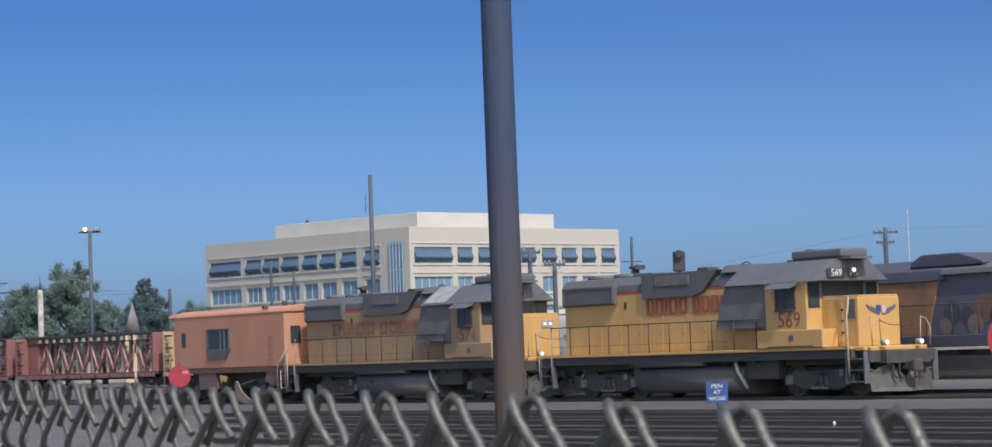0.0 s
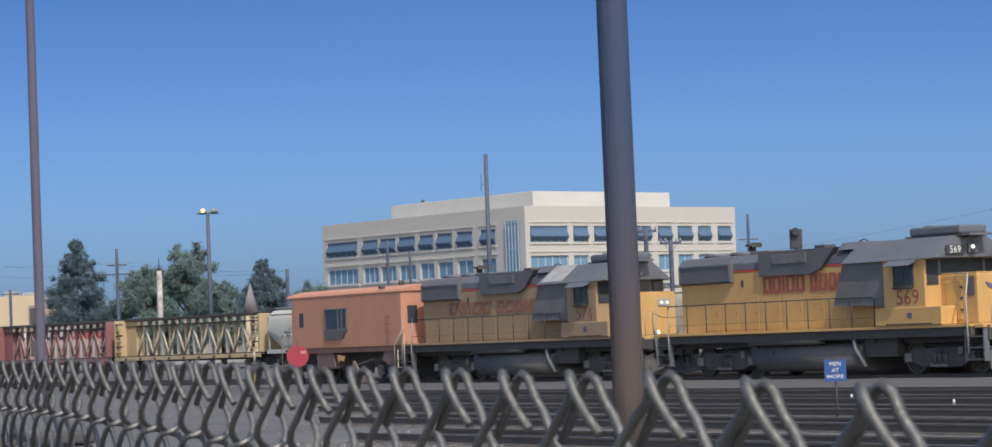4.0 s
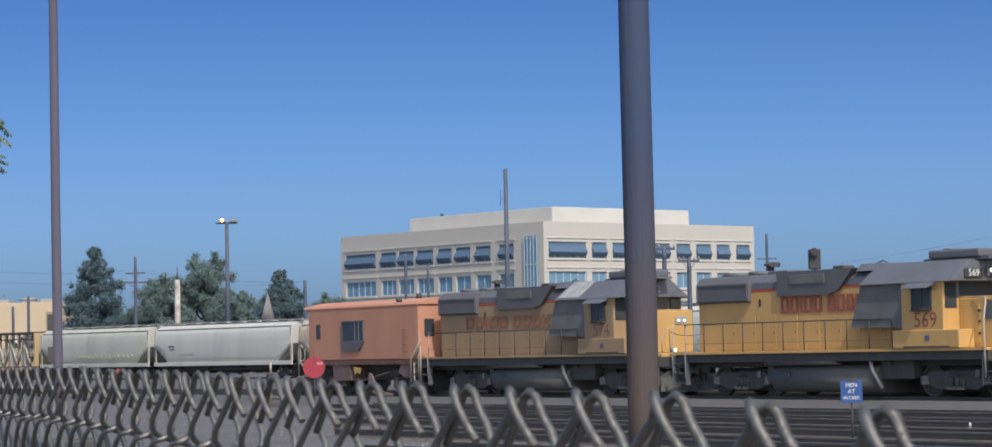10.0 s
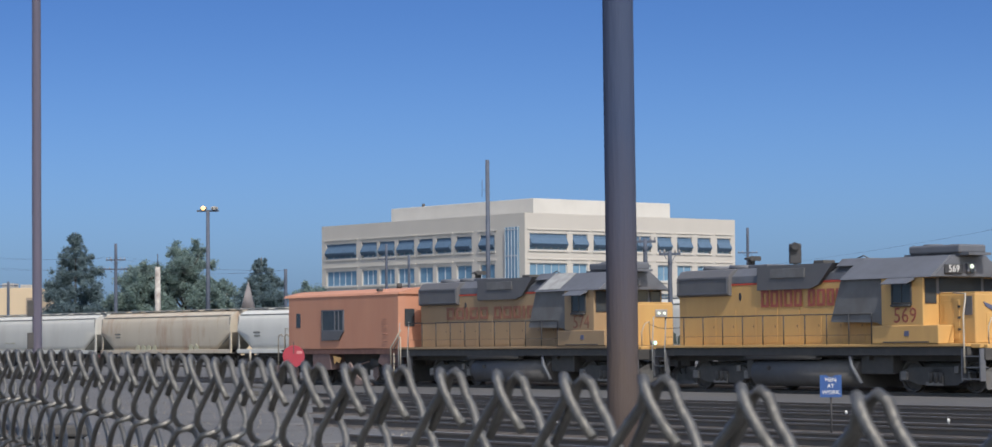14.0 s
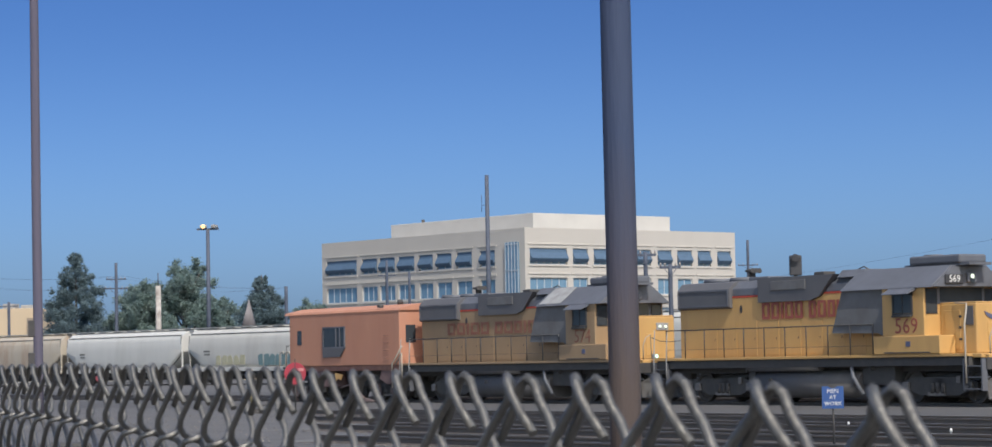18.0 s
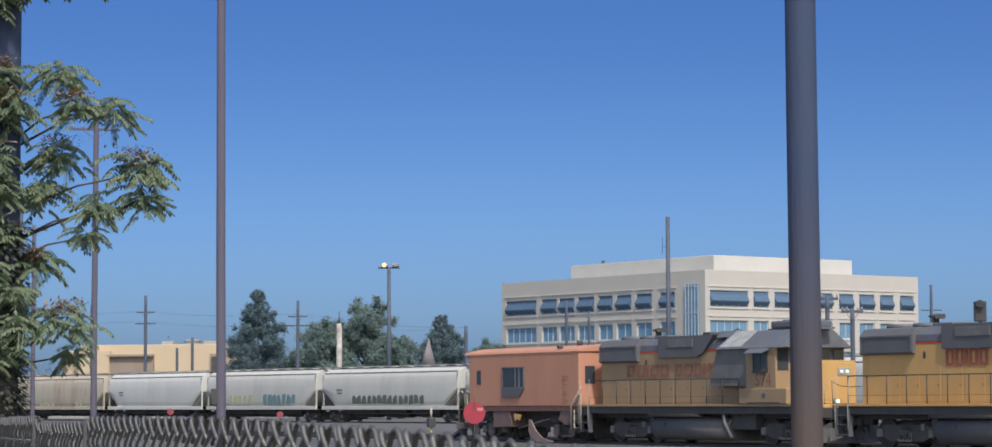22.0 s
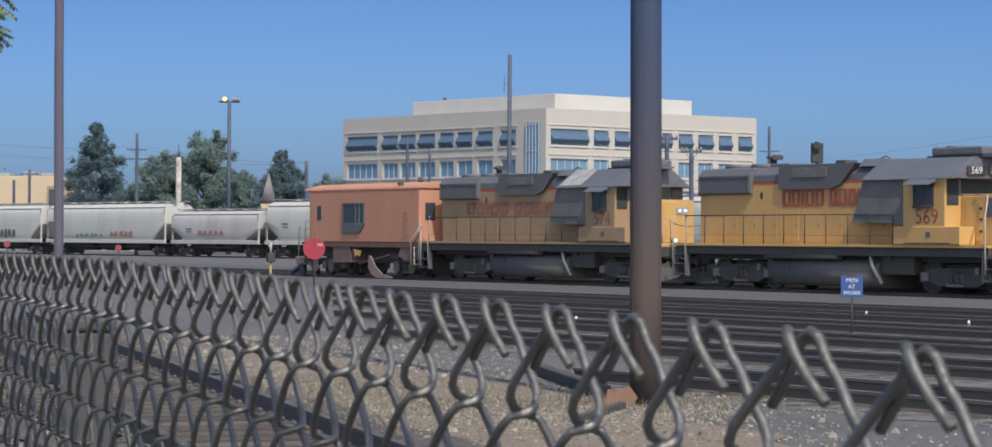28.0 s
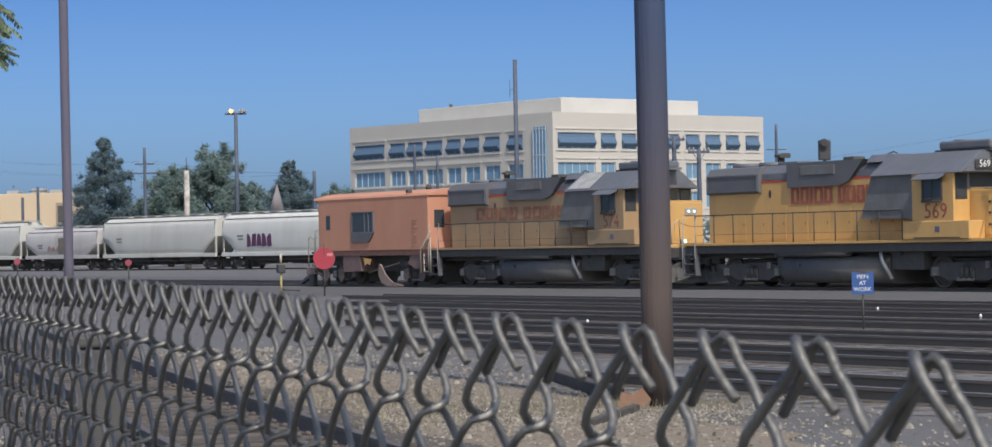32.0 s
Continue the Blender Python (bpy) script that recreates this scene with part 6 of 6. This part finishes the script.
def crown_mesh(blobs, count, size, rnd, droop=0.0):
    """Leaf clumps scattered on and in a set of blobs (x, y, z, r): small bent quads with gaps between them."""
    g = np.random.default_rng(rnd.randrange(10 ** 6))
    b = np.array(blobs, float)
    share = b[:, 3] ** 2 / (b[:, 3] ** 2).sum()
    pick = g.choice(len(b), count, p=share)

    def unit(a):
        return a / np.maximum(np.linalg.norm(a, axis=1, keepdims=True), 1e-6)
    d = unit(g.normal(size=(count, 3)))
    p = b[pick, :3] + d * (b[pick, 3] * np.abs(g.normal(0.55, 0.42, count)))[:, None]
    u = unit(g.normal(size=(count, 3)) * (1, 1, 0.6) - (0, 0, droop))
    v = unit(np.cross(u, d))
    s = (size * g.uniform(0.5, 1.3, count))[:, None]
    quad = np.stack([p - u * s, p + v * s * 0.6 + d * s * 0.2, p + u * s, p - v * s * 0.6 + d * s * 0.2], 1).reshape(-1, 3)
    fs = np.arange(count * 4).reshape(-1, 4)
    return quad.tolist(), fs.tolist()


def broadleaf(x, y, height, spread, seed, label):
    rnd = random.Random(seed)
    t = thing("broadleaf_tree", pose(x, y, -0.1), label, "tree", "far trees")
    bm = bmesh.new()
    bm_tube(bm, [(0, 0, 0), (0.1, 0, height * 0.4), (0, 0.1, height * 0.8)], 0.35, 8, 0.08)
    for k in range(7):
        a = k * 0.9
        bm_tube(bm, [(0, 0, height * (0.25 + 0.06 * k)), (math.cos(a) * spread * 0.35, math.sin(a) * spread * 0.3, height * (0.5 + 0.06 * k))], 0.12, 5, 0.03)
    part("trunk", bm, BARK, t)
    blobs = []
    for k in range(30):
        h = 0.99 - 0.03 * k if k < 9 else rnd.uniform(0.25, 0.78)
        w = spread * 0.5 * math.sqrt(max(0.04, 1 - (abs(h - 0.5) / 0.52) ** 2)) * math.sqrt(rnd.uniform(0.02, 0.9))
        a = k * 2.4 + rnd.uniform(-0.4, 0.4)
        r = spread * rnd.uniform(0.1, 0.18)
        at = Vector((math.cos(a) * w, math.sin(a) * w, height * h - r))
        blobs.append((*at, r * 0.8))
        for j in range(6):
            blobs.append((*(at + Vector((rnd.gauss(0, 0.75), rnd.gauss(0, 0.75), rnd.gauss(0, 0.55))) * r), r * rnd.uniform(0.3, 0.55)))
    v, f = crown_mesh(blobs, 90000, 0.14, rnd, 0.2)
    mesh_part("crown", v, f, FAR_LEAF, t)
    return t


def conifer(x, y, height, spread, seed, label):
    rnd = random.Random(seed)
    t = thing("conifer", pose(x, y, -0.1), label, "tree", "far trees")
    part("trunk", tube([(0, 0, 0), (0, 0, height * 0.97)], 0.3, 8, 0.04), BARK, t)
    blobs = []
    for k in range(320):
        h = 0.1 + 0.89 * rnd.random() ** 1.15
        w = spread * 0.5 * min(1.0, (1.03 - h) * 1.4) ** 0.8 * math.sqrt(rnd.uniform(0.02, 1.0)) * (0.88 + 0.12 * math.sin(h * 46 + seed))
        a = rnd.uniform(0, 2 * math.pi)
        blobs.append((math.cos(a) * w, math.sin(a) * w, height * h * 0.96, spread * (0.022 + 0.085 * (1 - h)) * rnd.uniform(0.7, 1.2)))
    v, f = crown_mesh(blobs, 110000, 0.14, rnd, 0.5)
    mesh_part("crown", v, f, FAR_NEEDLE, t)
    return t


conifer(-52.4, 305, 16.2, 11.5, 1, "dark pointed conifer behind the train")
broadleaf(-33.7, 262, 12.9, 8.4, 2, "rounded green tree behind the train")
broadleaf(-37.6, 258, 10.4, 6.6, 3, "smaller green tree beside the chimney")
broadleaf(-30.6, 268, 9.0, 5.0, 4, "bushy green tree behind the light pole")
conifer(-29.5, 302, 12.8, 11.0, 5, "small dark conifer near the spire")
broadleaf(-31.7, 305, 9.2, 4.2, 6, "small green tree near the spire")
broadleaf(-24.8, 322, 9.7, 7.0, 7, "low green tree beside the office building")
conifer(-46.5, 330, 9.5, 6.0, 8, "low dark conifer in the far tree line")
broadleaf(29.9, 170, 8.1, 4.6, 9, "dark green tree behind the parked engines")
rnd = random.Random(21)
vs, fs = [], []
for k in range(60):
    x = -130 + k * 3.1 + rnd.uniform(-1, 1)
    v, f = crown_mesh([(x, 345 + rnd.uniform(-8, 8), rnd.uniform(2.5, 5.2), rnd.uniform(2.0, 3.0))], 700, 0.26, rnd)
    i = len(vs)
    vs += v
    fs += [tuple(j + i for j in q) for q in f]
woods = thing("far_tree_line", pose(0, 0, 0), "low far line of green trees along the horizon", "trees", kind="stuff")
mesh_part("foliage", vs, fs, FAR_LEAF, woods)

# ---- loose stones, weeds and debris ----
STONE = mat("pale_stones", (0.25, 0.225, 0.188), 0.9, other=(0.16, 0.142, 0.118), scale=5, amount=0.9)
isle = STONE.node_tree.nodes.new("ShaderNodeNewGeometry")
tone = STONE.node_tree.nodes.new("ShaderNodeMapRange")
tone.inputs["To Min"].default_value, tone.inputs["To Max"].default_value = 0.45, 1.45
shade = STONE.node_tree.nodes.new("ShaderNodeHueSaturation")
STONE.node_tree.links.new(isle.outputs["Random Per Island"], tone.inputs["Value"])
STONE.node_tree.links.new(tone.outputs[0], shade.inputs["Value"])
pbsdf = STONE.node_tree.nodes["Principled BSDF"]
STONE.node_tree.links.new(pbsdf.inputs["Base Color"].links[0].from_socket, shade.inputs["Color"])
STONE.node_tree.links.new(shade.outputs[0], pbsdf.inputs["Base Color"])
rnd = random.Random(31)
vs, fs = [], []


def stone(x, y, z, s):
    i = len(vs)
    top = rnd.uniform(0.4, 0.8)
    turn = rnd.uniform(0, 6.28)
    for k in range(5):
        a = turn + k * 1.257 + rnd.uniform(-0.3, 0.3)
        vs.append(Vector((x + s * math.cos(a) * rnd.uniform(0.7, 1.15), y + s * math.sin(a) * rnd.uniform(0.7, 1.15), z - 0.2 * s)))
    for k in range(5):
        a = turn + k * 1.257 + rnd.uniform(-0.3, 0.3)
        vs.append(Vector((x + s * math.cos(a) * 0.6, y + s * math.sin(a) * 0.6, z + s * top * rnd.uniform(0.75, 1.15))))
    for k in range(5):
        fs.append((i + k, i + (k + 1) % 5, i + 5 + (k + 1) % 5, i + 5 + k))
    fs.append((i + 5, i + 6, i + 7, i + 8, i + 9))


for k in range(22000):
    y = rnd.uniform(11, 42)
    x = -1.5 - (y - 24) * 0.29 + rnd.gauss(0, 2.2)
    stone(x, y, -0.09, rnd.uniform(0.009, 0.024) * (1 if rnd.random() < 0.96 else 2.4))
for k in range(5000):
    stone(rnd.gauss(0.2, 1.0), rnd.gauss(24.4, 1.1), -0.085, rnd.uniform(0.008, 0.024))
for k in range(7000):
    q, s = rnd.uniform(13, 42), rnd.uniform(-75, -2)
    p = E * s - OUT * q
    stone(p.x, p.y, -0.095, rnd.uniform(0.009, 0.024))
st = thing("loose_stones", pose(0, 0, 0), "scattered pale stones on the yard ground", "stones", kind="stuff")
mesh_part("stones", vs, fs, STONE, st)
GRASS = mat("dry_grass", (0.2, 0.17, 0.115), 0.9, other=(0.14, 0.13, 0.085), scale=4, amount=0.8)
vs, fs = [], []
for k in range(5200):
    c = rnd.choice(((1.1, 25.3, 0.5), (-0.4, 25.0, 1.2), (5.4, 42.4, 0.35), (-7.2, 26, 1.6), (-3.0, 27.5, 1.4), (-2.2, 23.5, 1.4)))
    x, y = c[0] + rnd.gauss(0, c[2]), c[1] + rnd.gauss(0, c[2])
    a, l = rnd.uniform(0, 6.28), rnd.uniform(0.04, 0.13)
    i = len(vs)
    d = Vector((math.cos(a), math.sin(a), 0))
    p = Vector((x, y, -0.1))
    vs += [p - d.orthogonal() * 0.006, p + d.orthogonal() * 0.006, p + d * l * 0.4 + Vector((0, 0, l))]
    fs.append((i, i + 1, i + 2))
gr = thing("dry_weeds", pose(0, 0, 0), "dry tufts of grass round the pole and the sign", "weeds", kind="stuff")
mesh_part("blades", vs, fs, GRASS, gr)
DARK_TIMBER = mat("tarred_timber", (0.05, 0.045, 0.042), 0.9, other=(0.085, 0.074, 0.066), scale=5, amount=0.8, streak=0.2, bump=0.5, bump_scale=20)
solid("loose_timber", box(-2.6, 2.6, -0.08, 0.08, 0, 0.14, 0.015), DARK_TIMBER, pose(0.47, 28.9, -0.1, 0, 0, -81.5), "long dark timber lying on the dirt beside the pole", "timber")
solid("broken_timber", box(-1.0, 1.0, -0.04, 0.04, 0, 0.07, 0.012), DARK_TIMBER, pose(0.74, 23.6, -0.09, 0, 0, 76), "thin broken piece of dark timber on the dirt", "timber")
bm = bmesh.new()
bm_prism(bm, [(-0.17, 0.0), (0.13, 0.0), (0.17, 0.1), (0.08, 0.22), (-0.02, 0.14), (-0.13, 0.18)], -0.015, 0.015, "y")
solid("rusty_plate", bm, mat("rusty_sheet_metal", (0.21, 0.115, 0.075), 0.85, other=(0.15, 0.08, 0.05), scale=6, amount=0.8, bump=0.3, bump_scale=15), pose(0.98, 25.0, -0.1, -18, 0, -10), "torn rusty metal plate leaning at the foot of the pole", "metal plate")

rnd = random.Random(44)
for k, (x, y, run, turn) in enumerate(((6.5, 0.98, 5.5, 2.0), (2.5, -1.05, 4.0, -3.0), (-3.0, 0.95, 3.0, 4.0))):
    pts = [(run * i / 26, 0.09 * math.sin(i * 0.9 + k) + rnd.uniform(-0.03, 0.03), 0.03 + 0.05 * abs(math.sin(i * 0.37 + k))) for i in range(27)]
    solid("loose_cable", tube(pts, 0.014, 6), RUBBER, SIDING @ pose(x, y, -0.19, 0, 0, turn), "thin black cable lying loose beside the siding rail", "cable", "loose cables")

# overhead wires
def span(a, b, sag, r, label):
    a, b = Vector(a), Vector(b)
    pts = [a.lerp(b, k / 14) - Vector((0, 0, sag * 4 * (k / 14) * (1 - k / 14))) for k in range(15)]
    return solid("overhead_wire", tube(pts, r, 4), BLACK, pose(0, 0, 0), label, "wire", "overhead wires")


for z, dx in ((9.95, 0.8), (9.95, -0.8), (8.9, 0.9), (8.9, -0.9)):
    span((-57.6 + dx, 264.5, z + 1.5), (-35.8 + dx, 230, z - 0.1), 0.35, 0.007, "thin overhead wire between two far poles")
    span((-35.8 + dx, 230, z - 0.1), (-21.1, 240, 8.8), 0.4, 0.007, "thin overhead wire to a far short pole")
    span((-110, 245, z + 0.6), (-57.6 + dx, 264.5, z + 1.5), 0.6, 0.007, "thin overhead wire running off behind the tree")
span((29.3, 150, 8.4), (80, 150, 9.6), 0.4, 0.006, "thin overhead wire behind the parked engines")
span((30.4, 150, 8.4), (13, 240, 8.0), 0.5, 0.006, "thin overhead wire behind the parked engines")


def motions():
    times = [2.0 * k for k in range(17)]
    for rear, front, car in TRAIN:
        mid = (rear + front) / 2
        rows = []
        for t in times:
            p = T_AT + T_WAY * (mid + train_run(t))
            rows.append((t, pose(p.x, p.y, 0, 0, 0, T_TURN)))
        walk(car, rows)

motions()
